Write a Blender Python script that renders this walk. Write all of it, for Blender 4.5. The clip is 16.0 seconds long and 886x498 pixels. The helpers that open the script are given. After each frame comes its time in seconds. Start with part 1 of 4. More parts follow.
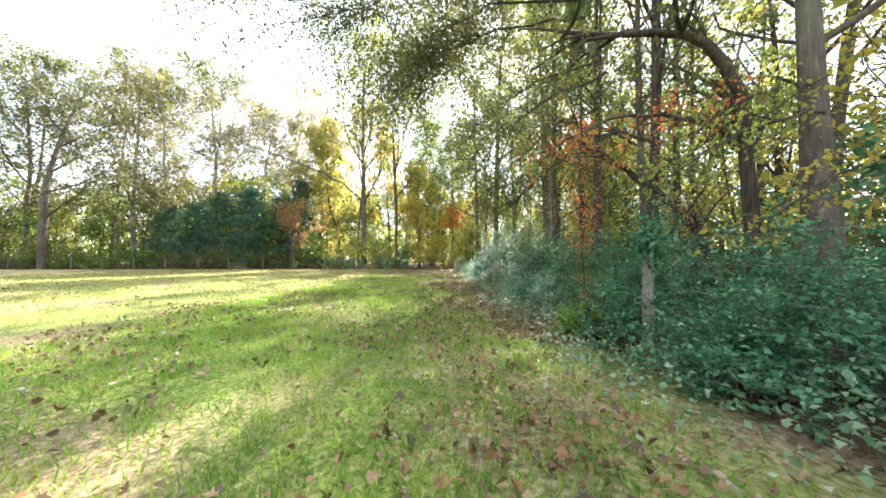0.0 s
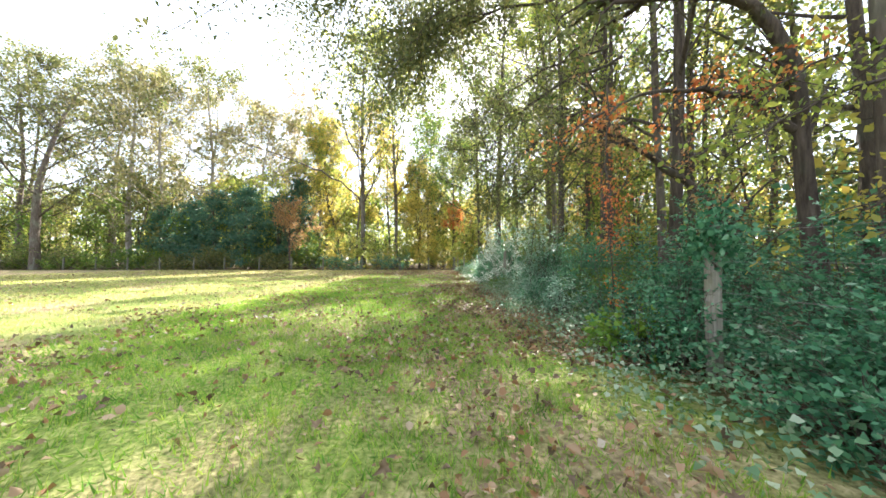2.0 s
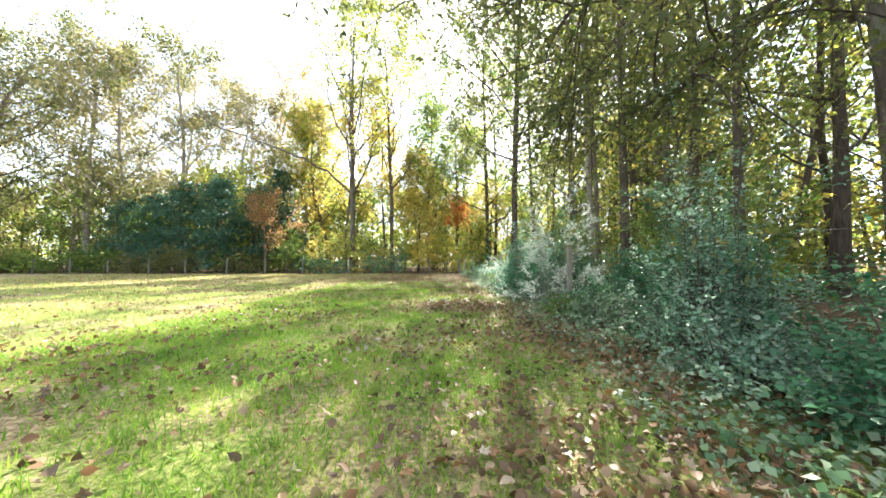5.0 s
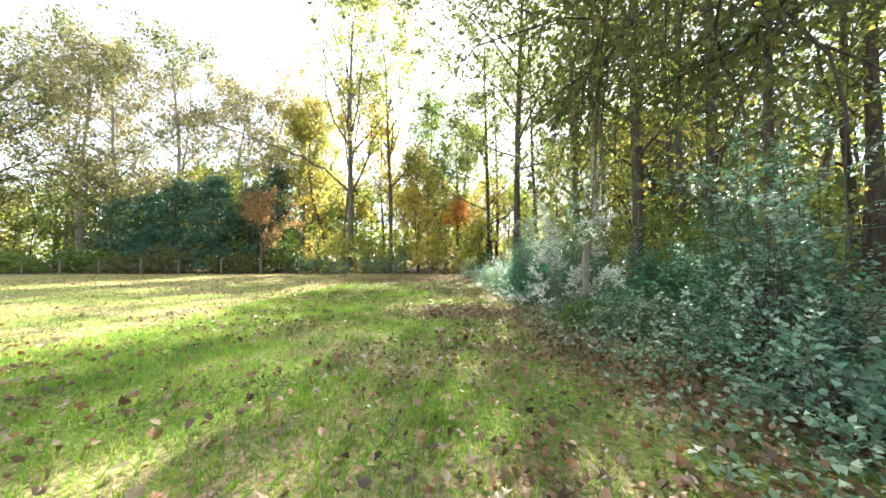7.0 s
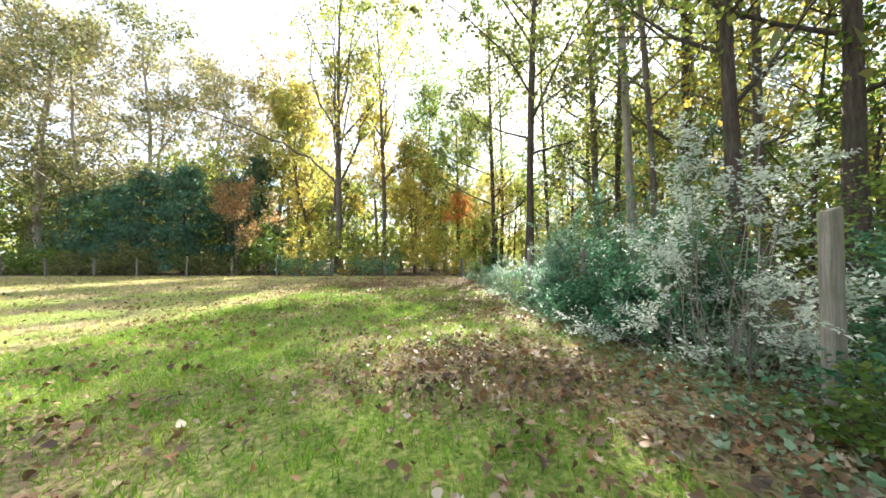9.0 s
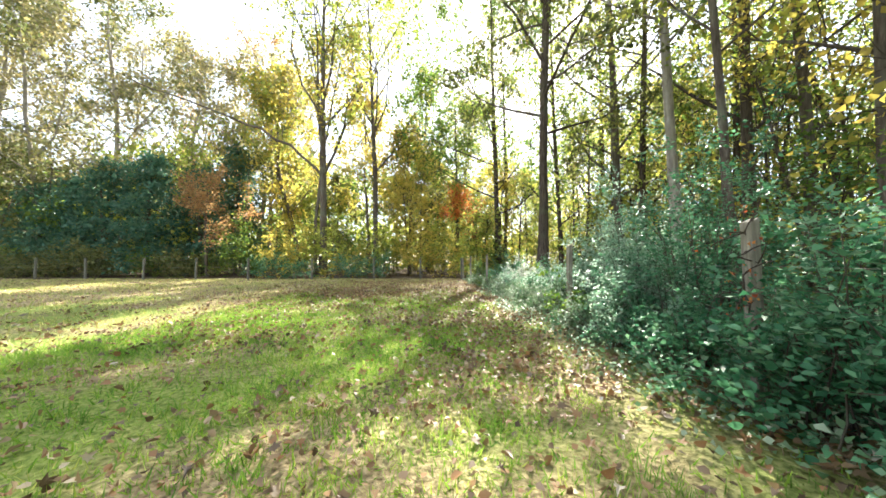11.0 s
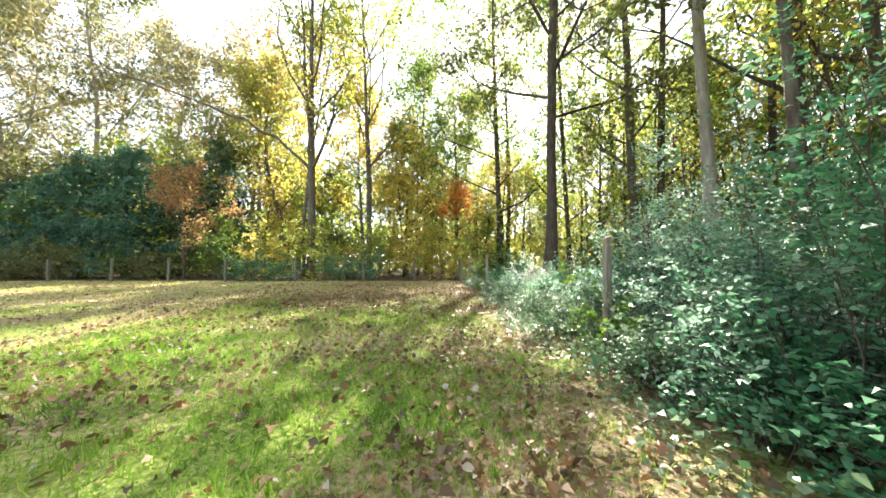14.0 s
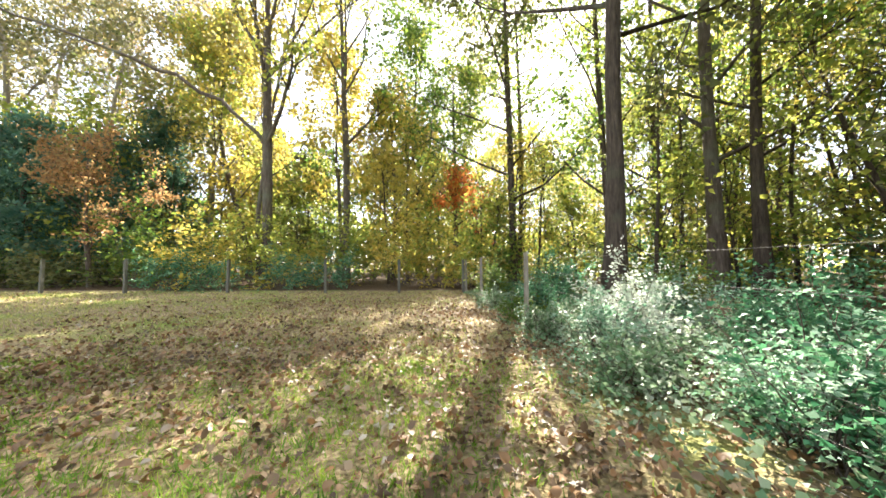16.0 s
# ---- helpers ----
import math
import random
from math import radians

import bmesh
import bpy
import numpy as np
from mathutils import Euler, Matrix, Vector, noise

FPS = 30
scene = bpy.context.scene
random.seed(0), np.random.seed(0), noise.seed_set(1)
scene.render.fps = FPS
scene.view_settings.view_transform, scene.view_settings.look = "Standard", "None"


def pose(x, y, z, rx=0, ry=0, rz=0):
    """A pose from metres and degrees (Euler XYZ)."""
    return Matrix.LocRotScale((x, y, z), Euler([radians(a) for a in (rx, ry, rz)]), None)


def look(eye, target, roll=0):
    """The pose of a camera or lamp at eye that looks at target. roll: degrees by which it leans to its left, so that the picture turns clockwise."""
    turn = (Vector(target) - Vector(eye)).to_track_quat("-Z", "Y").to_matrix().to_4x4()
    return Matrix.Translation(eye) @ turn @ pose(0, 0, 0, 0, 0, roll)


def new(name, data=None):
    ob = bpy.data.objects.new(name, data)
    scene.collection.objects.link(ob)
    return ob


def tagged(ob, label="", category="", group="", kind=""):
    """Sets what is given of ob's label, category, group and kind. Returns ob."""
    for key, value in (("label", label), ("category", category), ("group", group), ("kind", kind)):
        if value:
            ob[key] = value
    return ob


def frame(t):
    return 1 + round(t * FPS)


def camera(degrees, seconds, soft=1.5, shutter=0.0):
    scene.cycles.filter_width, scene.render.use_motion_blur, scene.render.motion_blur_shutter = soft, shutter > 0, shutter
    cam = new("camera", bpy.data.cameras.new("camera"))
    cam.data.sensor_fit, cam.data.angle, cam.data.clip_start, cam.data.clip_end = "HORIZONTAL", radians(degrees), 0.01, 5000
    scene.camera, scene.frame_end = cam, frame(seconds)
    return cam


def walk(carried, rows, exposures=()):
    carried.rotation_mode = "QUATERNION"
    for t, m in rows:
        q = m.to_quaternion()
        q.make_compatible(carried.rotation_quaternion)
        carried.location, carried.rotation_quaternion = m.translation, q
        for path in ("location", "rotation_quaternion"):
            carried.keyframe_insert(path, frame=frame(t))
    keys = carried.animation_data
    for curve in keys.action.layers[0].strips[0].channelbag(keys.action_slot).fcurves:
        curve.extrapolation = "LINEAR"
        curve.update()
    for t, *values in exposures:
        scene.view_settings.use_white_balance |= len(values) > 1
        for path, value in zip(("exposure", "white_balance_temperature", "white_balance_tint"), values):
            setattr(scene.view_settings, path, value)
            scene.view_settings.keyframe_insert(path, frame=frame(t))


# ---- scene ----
EXPOSURE, SKY, SUN = 3.65, 0.15, 2.3
# ---- camera ----
EYE = 0.925
LENS = 110.0
FOCAL = 784 / math.tan(radians(LENS / 2))
cam = camera(LENS, 16.0, soft=1.6)


def at(t, x, y, z, yaw, up):
    """A row of the walk: eye, and the axis's turn to the left and upwards as tangents in thousandths."""
    e = (x, y, EYE + 0.7 * z)
    return t, look(e, (e[0] - yaw / 1000, e[1] + 1, e[2] + up / 1000))


PATH = [
    at(0.0, 0.00, -0.18, 0.00, 0.5, 34.5), at(0.5, -0.02, 0.03, 0.00, 0.5, 35), at(1.0, -0.03, 0.21, -0.01, 0.5, 35.5),
    at(1.5, -0.04, 0.36, -0.01, 0.8, 36), at(2.0, -0.03, 0.53, -0.02, 2, 36.5), at(2.5, -0.01, 0.90, -0.03, 4, 37.5),
    at(2.8, -0.01, 1.40, -0.04, 6, 38), at(3.0, 0.00, 1.84, -0.05, 8, 39), at(3.5, -0.10, 3.04, -0.06, 8, 41),
    at(4.0, -0.22, 4.16, -0.06, 5, 42), at(4.2, -0.23, 4.50, -0.05, 4.5, 42.3), at(5.0, -0.25, 5.12, -0.03, 3, 43),
    at(6.3, -0.25, 5.49, -0.02, 3, 43), at(7.0, -0.25, 5.74, -0.02, 3.5, 43), at(7.5, -0.25, 5.95, -0.01, 3.5, 43.2),
    at(8.0, -0.25, 6.35, -0.01, 2.3, 44), at(8.5, -0.26, 7.31, -0.01, 0.3, 44.3), at(8.8, -0.30, 8.16, -0.03, -0.7, 44.3),
    at(9.0, -0.33, 8.74, -0.04, -1.5, 44.3), at(9.2, -0.34, 9.28, -0.04, -4, 44.5), at(10.0, -0.32, 10.65, -0.03, -6, 45),
    at(11.3, -0.24, 11.50, -0.01, -7, 45.5), at(12.0, -0.20, 11.68, -0.02, -5.8, 46.5), at(12.5, -0.16, 11.83, -0.02, -4, 47),
    at(13.0, -0.11, 11.99, -0.02, -2.5, 47.5), at(13.5, -0.04, 12.27, -0.02, -1, 47.8), at(14.0, 0.03, 13.00, -0.02, -1, 48.4),
    at(14.5, 0.06, 14.16, 0.00, -1, 49), at(15.0, 0.09, 15.54, 0.04, -8, 50), at(15.5, 0.09, 16.93, 0.08, -16, 50.5),
    at(15.8, 0.04, 17.48, 0.10, -16, 51), at(16.0, -0.01, 17.68, 0.11, -15.8, 51.3),
]
walk(cam, PATH, exposures=[(0.0, EXPOSURE + 0.15, 6350, 10), (7.5, EXPOSURE + 0.2, 6350, 10), (9.0, EXPOSURE + 0.05, 6400, 10), (12.0, EXPOSURE + 0.12, 6550, 6), (14.5, EXPOSURE + 0.12, 6600, 7), (16.0, EXPOSURE + 0.15, 6650, 11)])
# ---- world and sun ----
SUN_AZ, SUN_EL = radians(13.7), radians(36.5)
world = bpy.data.worlds.new("sky")
scene.world = world
world.use_nodes = True
wn, wl = world.node_tree.nodes, world.node_tree.links
sky = wn.new("ShaderNodeTexSky")
sky.sky_type, sky.sun_disc = "NISHITA", False
sky.sun_elevation, sky.sun_rotation = SUN_EL, SUN_AZ
sky.air_density, sky.dust_density, sky.ozone_density = 1.0, 0.9, 1.0
wn["Background"].inputs["Strength"].default_value = SKY
# thin even haze over the whole sky
haze = wn.new("ShaderNodeMixRGB")
haze.inputs["Fac"].default_value, haze.inputs["Color2"].default_value = 0.9, (0.92, 0.95, 1.03, 1)
wl.new(sky.outputs["Color"], haze.inputs["Color1"])
wl.new(haze.outputs["Color"], wn["Background"].inputs["Color"])
sun = new("sun", bpy.data.lights.new("sun", "SUN"))
sun.data.energy, sun.data.angle, sun.data.color = SUN, radians(0.55), (1.0, 0.93, 0.82)
toward_sun = Vector((math.sin(SUN_AZ) * math.cos(SUN_EL), math.cos(SUN_AZ) * math.cos(SUN_EL), math.sin(SUN_EL)))
sun.matrix_world = look((0, 0, 60), Vector((0, 0, 60)) - toward_sun)


# ---- materials ----
def nodes_of(name):
    m = bpy.data.materials.new(name)
    m.use_nodes = True
    m.node_tree.nodes.clear()
    return m, m.node_tree.nodes, m.node_tree.links


def ramp(n, stops):
    r = n.new("ShaderNodeValToRGB")
    e = r.color_ramp.elements
    while len(e) < len(stops):
        e.new(0.5)
    for k, (p, c) in zip(e, stops):
        k.position, k.color = p, (*c, 1)
    return r


def foliage(name, colours, through_light=0.45, rough=0.5, gloss=0.3):
    """Leaf: colours vary from leaf to leaf and in drifts; light shines through the blade."""
    m, n, l = nodes_of(name)
    g = n.new("ShaderNodeNewGeometry")
    tc = n.new("ShaderNodeTexCoord")
    nz = n.new("ShaderNodeTexNoise")
    nz.inputs["Scale"].default_value = 1.6
    l.new(tc.outputs["Object"], nz.inputs["Vector"])
    mix = n.new("ShaderNodeMath")
    mix.operation = "MULTIPLY_ADD"
    mix.inputs[1].default_value = 0.62
    l.new(g.outputs["Random Per Island"], mix.inputs[0])
    sub = n.new("ShaderNodeMath")
    sub.operation = "MULTIPLY_ADD"
    sub.inputs[1].default_value, sub.inputs[2].default_value = 0.9, -0.26
    l.new(nz.outputs["Fac"], sub.inputs[0])
    l.new(sub.outputs[0], mix.inputs[2])
    k = len(colours) - 1
    r = ramp(n, [(i / k, c) for i, c in enumerate(colours)])
    l.new(mix.outputs[0], r.inputs["Fac"])
    d = n.new("ShaderNodeBsdfPrincipled")
    d.inputs["Roughness"].default_value = rough
    d.inputs["Specular IOR Level"].default_value = gloss
    l.new(r.outputs["Color"], d.inputs["Base Color"])
    t = n.new("ShaderNodeBsdfTranslucent")
    h = n.new("ShaderNodeHueSaturation")
    h.inputs["Saturation"].default_value, h.inputs["Value"].default_value = 1.0, 1.25
    l.new(r.outputs["Color"], h.inputs["Color"])
    l.new(h.outputs["Color"], t.inputs["Color"])
    s = n.new("ShaderNodeMixShader")
    s.inputs["Fac"].default_value = through_light
    o = n.new("ShaderNodeOutputMaterial")
    l.new(d.outputs["BSDF"], s.inputs[1])
    l.new(t.outputs["BSDF"], s.inputs[2])
    l.new(s.outputs[0], o.inputs["Surface"])
    return m


def solid(name, stops, scale=(6, 6, 6), detail=6, rough=0.85, bump=0.4, dist=0.02, kind="noise", second=None):
    """Rough surface: colour ramp over stretched noise, a second coarser drift, and relief."""
    m, n, l = nodes_of(name)
    tc = n.new("ShaderNodeTexCoord")
    mp = n.new("ShaderNodeMapping")
    mp.inputs["Scale"].default_value = scale
    l.new(tc.outputs["Object"], mp.inputs["Vector"])
    nz = n.new("ShaderNodeTexNoise")
    nz.inputs["Scale"].default_value, nz.inputs["Detail"].default_value = 1.0, detail
    nz.inputs["Roughness"].default_value = 0.65
    l.new(mp.outputs[0], nz.inputs["Vector"])
    r = ramp(n, stops)
    l.new(nz.outputs["Fac"], r.inputs["Fac"])
    colour = r.outputs["Color"]
    if second:
        n2 = n.new("ShaderNodeTexNoise")
        n2.inputs["Scale"].default_value, n2.inputs["Detail"].default_value = second[0], 4
        l.new(tc.outputs["Object"], n2.inputs["Vector"])
        r2 = ramp(n, [(second[1], (0, 0, 0)), (second[2], (1, 1, 1))])
        l.new(n2.outputs["Fac"], r2.inputs["Fac"])
        mx = n.new("ShaderNodeMixRGB")
        l.new(r2.outputs["Color"], mx.inputs["Fac"])
        l.new(colour, mx.inputs["Color1"])
        mx.inputs["Color2"].default_value = (*second[3], 1)
        colour = mx.outputs["Color"]
    d = n.new("ShaderNodeBsdfPrincipled")
    d.inputs["Roughness"].default_value = rough
    d.inputs["Specular IOR Level"].default_value = 0.2
    l.new(colour, d.inputs["Base Color"])
    b = n.new("ShaderNodeBump")
    b.inputs["Strength"].default_value, b.inputs["Distance"].default_value = bump, dist
    l.new(nz.outputs["Fac"], b.inputs["Height"])
    l.new(b.outputs[0], d.inputs["Normal"])
    o = n.new("ShaderNodeOutputMaterial")
    l.new(d.outputs["BSDF"], o.inputs["Surface"])
    return m


# Darker copy of the post wood: shade on the far posts put into its colour.
POST_SHADE = solid("shaded_post_wood", [(0.2, (0.05, 0.05, 0.04)), (0.5, (0.13, 0.125, 0.1)), (0.8, (0.22, 0.21, 0.17))], (40, 40, 2.5), 8, 0.9, 0.6, 0.01, second=(3, 0.5, 0.75, (0.1, 0.12, 0.07)))
BARK = solid("bark", [(0.25, (0.035, 0.026, 0.02)), (0.55, (0.12, 0.095, 0.075)), (0.8, (0.24, 0.21, 0.17))], (14, 14, 2.2), 8, 0.9, 0.9, 0.03,
             second=(0.8, 0.5, 0.75, (0.16, 0.17, 0.12)))
BARK_DARK = solid("dark_bark", [(0.3, (0.028, 0.021, 0.016)), (0.6, (0.095, 0.074, 0.057)), (0.85, (0.19, 0.16, 0.125))], (16, 16, 2.5), 8, 0.9, 0.9, 0.03,
                  second=(1.1, 0.55, 0.8, (0.10, 0.11, 0.07)))
BARK_PALE = solid("pale_bark", [(0.25, (0.12, 0.10, 0.085)), (0.5, (0.27, 0.24, 0.2)), (0.8, (0.45, 0.42, 0.37))], (9, 9, 2.0), 8, 0.85, 0.6, 0.02,
                  second=(0.7, 0.5, 0.7, (0.2, 0.18, 0.14)))
POST_WOOD = solid("weathered_post_wood", [(0.2, (0.09, 0.078, 0.06)), (0.5, (0.26, 0.23, 0.185)), (0.8, (0.42, 0.39, 0.33))], (40, 40, 2.5), 9, 0.85, 0.7, 0.01,
                  second=(5, 0.5, 0.75, (0.17, 0.17, 0.11)))
STEEL = solid("rusty_wire", [(0.3, (0.12, 0.10, 0.09)), (0.7, (0.3, 0.28, 0.26))], (30, 30, 30), 3, 0.6, 0.1)

# Darkest stop set deeper, standing in for the shadows of leaves on the grass.
GRASS = foliage("grass_blades", [(0.038, 0.105, 0.013), (0.105, 0.24, 0.025), (0.19, 0.345, 0.035), (0.3, 0.39, 0.055), (0.5, 0.43, 0.18)], 0.45)
# Straw grass of the far field, yellowed further to stand for sunlight on it.
STRAW = foliage("sunlit_straw_blades", [(0.13, 0.21, 0.045), (0.24, 0.3, 0.07), (0.36, 0.36, 0.11), (0.47, 0.42, 0.18), (0.54, 0.46, 0.25)], 0.4)
LITTER = foliage("fallen_leaves", [(0.035, 0.024, 0.014), (0.085, 0.055, 0.03), (0.15, 0.098, 0.05), (0.24, 0.12, 0.045), (0.31, 0.23, 0.135), (0.58, 0.55, 0.47)], 0.15, 0.5, 0.35)
GREEN = foliage("green_leaves", [(0.045, 0.095, 0.022), (0.09, 0.165, 0.03), (0.16, 0.23, 0.04), (0.26, 0.28, 0.05)], 0.55)
OLIVE = foliage("olive_leaves", [(0.055, 0.075, 0.03), (0.10, 0.12, 0.042), (0.17, 0.18, 0.055), (0.25, 0.2, 0.07)], 0.5)
GOLD = foliage("golden_leaves", [(0.18, 0.2, 0.042), (0.355, 0.32, 0.065), (0.49, 0.39, 0.078), (0.53, 0.37, 0.09)], 0.6)
LIME = foliage("yellow_green_leaves", [(0.1, 0.158, 0.032), (0.21, 0.27, 0.055), (0.335, 0.355, 0.067), (0.45, 0.39, 0.08)], 0.6)
RUSSET = foliage("russet_leaves", [(0.2, 0.12, 0.05), (0.34, 0.19, 0.08), (0.42, 0.27, 0.12), (0.28, 0.24, 0.1)], 0.58)
SCARLET = foliage("scarlet_leaves", [(0.36, 0.07, 0.035), (0.55, 0.15, 0.05), (0.62, 0.26, 0.07), (0.56, 0.36, 0.07)], 0.58)
# Wide ramp: its dark and pale ends also imitate shaded gaps and highlights.
TEAL = foliage("blue_green_leaves", [(0.014, 0.068, 0.03), (0.045, 0.165, 0.075), (0.11, 0.27, 0.13), (0.32, 0.45, 0.31)], 0.42, 0.45, 0.35)
# Pale leaves whitened further: direct sun on the sprays is put into the colour.
SUNLIT_PALE = foliage("sunlit_pale_leaves", [(0.3, 0.38, 0.29), (0.5, 0.56, 0.46), (0.66, 0.71, 0.61), (0.78, 0.8, 0.72)], 0.5, 0.4, 0.4)
STRAWY = foliage("straw_olive_leaves", [(0.10, 0.11, 0.045), (0.19, 0.19, 0.075), (0.3, 0.26, 0.11), (0.38, 0.28, 0.12)], 0.5)
CEDAR = foliage("cedar_needles", [(0.025, 0.08, 0.055), (0.05, 0.13, 0.085), (0.08, 0.17, 0.1), (0.13, 0.2, 0.11)], 0.4)
PALE = foliage("pale_blue_green_leaves", [(0.05, 0.14, 0.075), (0.15, 0.3, 0.18), (0.34, 0.48, 0.35), (0.6, 0.69, 0.58)], 0.5, 0.42, 0.4)
IVY = foliage("ground_ivy_leaves", [(0.055, 0.14, 0.055), (0.12, 0.22, 0.1), (0.24, 0.32, 0.19), (0.44, 0.49, 0.37)], 0.3, 0.45, 0.35)
VIVID = foliage("bright_green_leaves", [(0.06, 0.14, 0.02), (0.11, 0.22, 0.03), (0.18, 0.29, 0.04), (0.3, 0.33, 0.05)], 0.5)


# ---- mesh helpers ----
rng = np.random.default_rng(7)


def mesh_of(name, verts, faces, mat, smooth=False):
    """verts (n,3) and faces (m,k) arrays to a mesh."""
    me = bpy.data.meshes.new(name)
    verts, faces = np.asarray(verts, np.float32), np.asarray(faces, np.int32)
    k = faces.shape[1]
    me.vertices.add(len(verts))
    me.vertices.foreach_set("co", verts.ravel())
    me.loops.add(faces.size)
    me.loops.foreach_set("vertex_index", faces.ravel())
    me.polygons.add(len(faces))
    me.polygons.foreach_set("loop_start", np.arange(0, faces.size, k, dtype=np.int32))
    if smooth:
        me.polygons.foreach_set("use_smooth", np.ones(len(faces), bool))
    me.update(calc_edges=True)
    me.materials.append(mat)
    return me


def put(name, verts, faces, mat, parent=None, label="", smooth=False):
    ob = new(name, mesh_of(name, verts, faces, mat, smooth))
    ob.parent = parent
    return tagged(ob, label)


def unit(v):
    return v / np.maximum(np.linalg.norm(v, axis=-1, keepdims=True), 1e-9)


KITE = np.array([(0, 0, 0), (0.40, 0.5, 0.10), (1, 0, -0.06), (0.40, -0.5, 0.10)])
KITE_F = np.array([(0, 1, 2, 3)])
OVAL = np.array([(0, 0, 0), (0.22, 0.36, 0.06), (0.58, 0.46, 0.07), (1, 0, -0.08), (0.58, -0.46, 0.07), (0.22, -0.36, 0.06)])
OVAL_F = np.array([(0, 1, 2, 3), (0, 3, 4, 5)])
BLADE = np.array([(0, 0.5, 0), (1, 0, 0), (0, -0.5, 0)])
BLADE_F = np.array([(0, 1, 2)])
# a lobed oak or maple leaf, curled at the rim
_a = [0.0, 0.55, 0.95, 1.4, 1.9, 2.45, 3.14159]
_r = [1.0, 0.42, 0.80, 0.38, 0.66, 0.3, 0.42]
_ring = [(r * math.cos(a), r * math.sin(a)) for a, r in zip(_a, _r)] + [(r * math.cos(a), -r * math.sin(a)) for a, r in zip(_a[-2:0:-1], _r[-2:0:-1])]
LOBED = np.array([(0, 0, 0)] + [(0.5 * x, 0.5 * y, 0.13 * (x * x + y * y) * (1 if i % 3 else -0.5)) for i, (x, y) in enumerate(_ring)])
LOBED_F = np.array([(0, i + 1, (i + 1) % len(_ring) + 1) for i in range(len(_ring))])


def leaves(c, size, axis=None, wide=0.6, shape="kite", spread=1.0, flat=0.0, seed=None):
    """Leaf blades at the points c: random sizes and turns round an axis (n,3); flat lays them level."""
    g = np.random.default_rng(seed) if seed is not None else rng
    base, fac = {"kite": (KITE, KITE_F), "blade": (BLADE, BLADE_F), "lobed": (LOBED, LOBED_F), "oval": (OVAL, OVAL_F)}[shape]
    n = len(c)
    u = g.normal(size=(n, 3))
    if axis is not None:
        u = axis + u * spread * 0.5
    u[:, 2] *= 1 - flat
    u = unit(u)
    w = g.normal(size=(n, 3))
    w[:, 2] = w[:, 2] * (1 - flat)
    nrm = unit(np.cross(u, w) * (1 - flat) + np.array([0, 0, 1.0]) * flat * 1.2 + g.normal(size=(n, 3)) * 0.12)
    v = unit(np.cross(nrm, u))
    nrm = np.cross(u, v)
    s = size * g.uniform(0.55, 1.3, n)[:, None, None]
    ws = wide * g.uniform(0.75, 1.2, n)[:, None, None]
    cup = g.uniform(0.3, 3.2, n)[:, None, None]
    b = base[None]
    verts = c[:, None, :] + s * (u[:, None] * b[..., 0:1] + v[:, None] * b[..., 1:2] * ws + nrm[:, None] * b[..., 2:3] * cup)
    k = len(base)
    faces = (fac[None] + (np.arange(n) * k)[:, None, None]).reshape(-1, fac.shape[1])
    return verts.reshape(-1, 3), faces


def tubes(lines, sides=6):
    """Tapered round limbs; each line is (points (n,3), radii (n,)). One mesh's arrays."""
    V, F, off = [], [], 0
    for p, r in lines:
        p, r = np.asarray(p, float), np.asarray(r, float)
        d = unit(np.gradient(p, axis=0))
        ref = np.where(np.abs(d[:, 2:3]) > 0.9, np.array([[1.0, 0, 0]]), np.array([[0, 0, 1.0]]))
        a = unit(np.cross(d, ref[0][None].repeat(len(p), 0)))
        b = np.cross(d, a)
        th = np.linspace(0, 2 * math.pi, sides, endpoint=False)
        wob = 1 + 0.10 * np.sin(th[None] * 2 + np.arange(len(p))[:, None] * 0.9)
        ring = p[:, None] + (r[:, None] * wob)[..., None] * (np.cos(th)[None, :, None] * a[:, None] + np.sin(th)[None, :, None] * b[:, None])
        V.append(ring.reshape(-1, 3))
        n = len(p)
        i, j = np.meshgrid(np.arange(n - 1), np.arange(sides), indexing="ij")
        q = np.stack([i * sides + j, i * sides + (j + 1) % sides, (i + 1) * sides + (j + 1) % sides, (i + 1) * sides + j], -1).reshape(-1, 4)
        F.append(q + off)
        off += n * sides
    return np.concatenate(V), np.concatenate(F)


def sticks(a, b, r):
    """Fine pointed twigs from the points a to b, three-sided."""
    n, d = len(a), unit(b - a)
    u = unit(np.cross(d, np.array([0.3, 0.9, 0.31])))
    v = np.cross(d, u)
    base = [a + r * (math.cos(t) * u + math.sin(t) * v) for t in (0, 2.094, 4.189)]
    V = np.stack([*base, b], 1).reshape(-1, 3)
    F = (np.array([(0, 1, 3), (1, 2, 3), (2, 0, 3)])[None] + (np.arange(n) * 4)[:, None, None]).reshape(-1, 3)
    return V, F


def sprigs(g, pool, outward, m, reach, leaf, per=10, droop=0.0):
    """Fine twigs growing from the pool of points, and the places of the leaves set along them."""
    i = g.integers(0, len(pool), m)
    a = pool[i] + g.normal(size=(m, 3)) * reach * 0.18
    d = unit(outward[i] * 0.7 + g.normal(size=(m, 3)) * np.array([0.7, 0.7, 0.45]) + np.array([0, 0, 0.12 - droop]))
    b = a + d * reach * g.uniform(0.5, 1.35, (m, 1))
    t = g.uniform(0.12, 1.08, (m, per, 1))
    c = a[:, None] + (b - a)[:, None] * t + g.normal(size=(m, per, 3)) * leaf * 0.75
    return a, b, c.reshape(-1, 3)


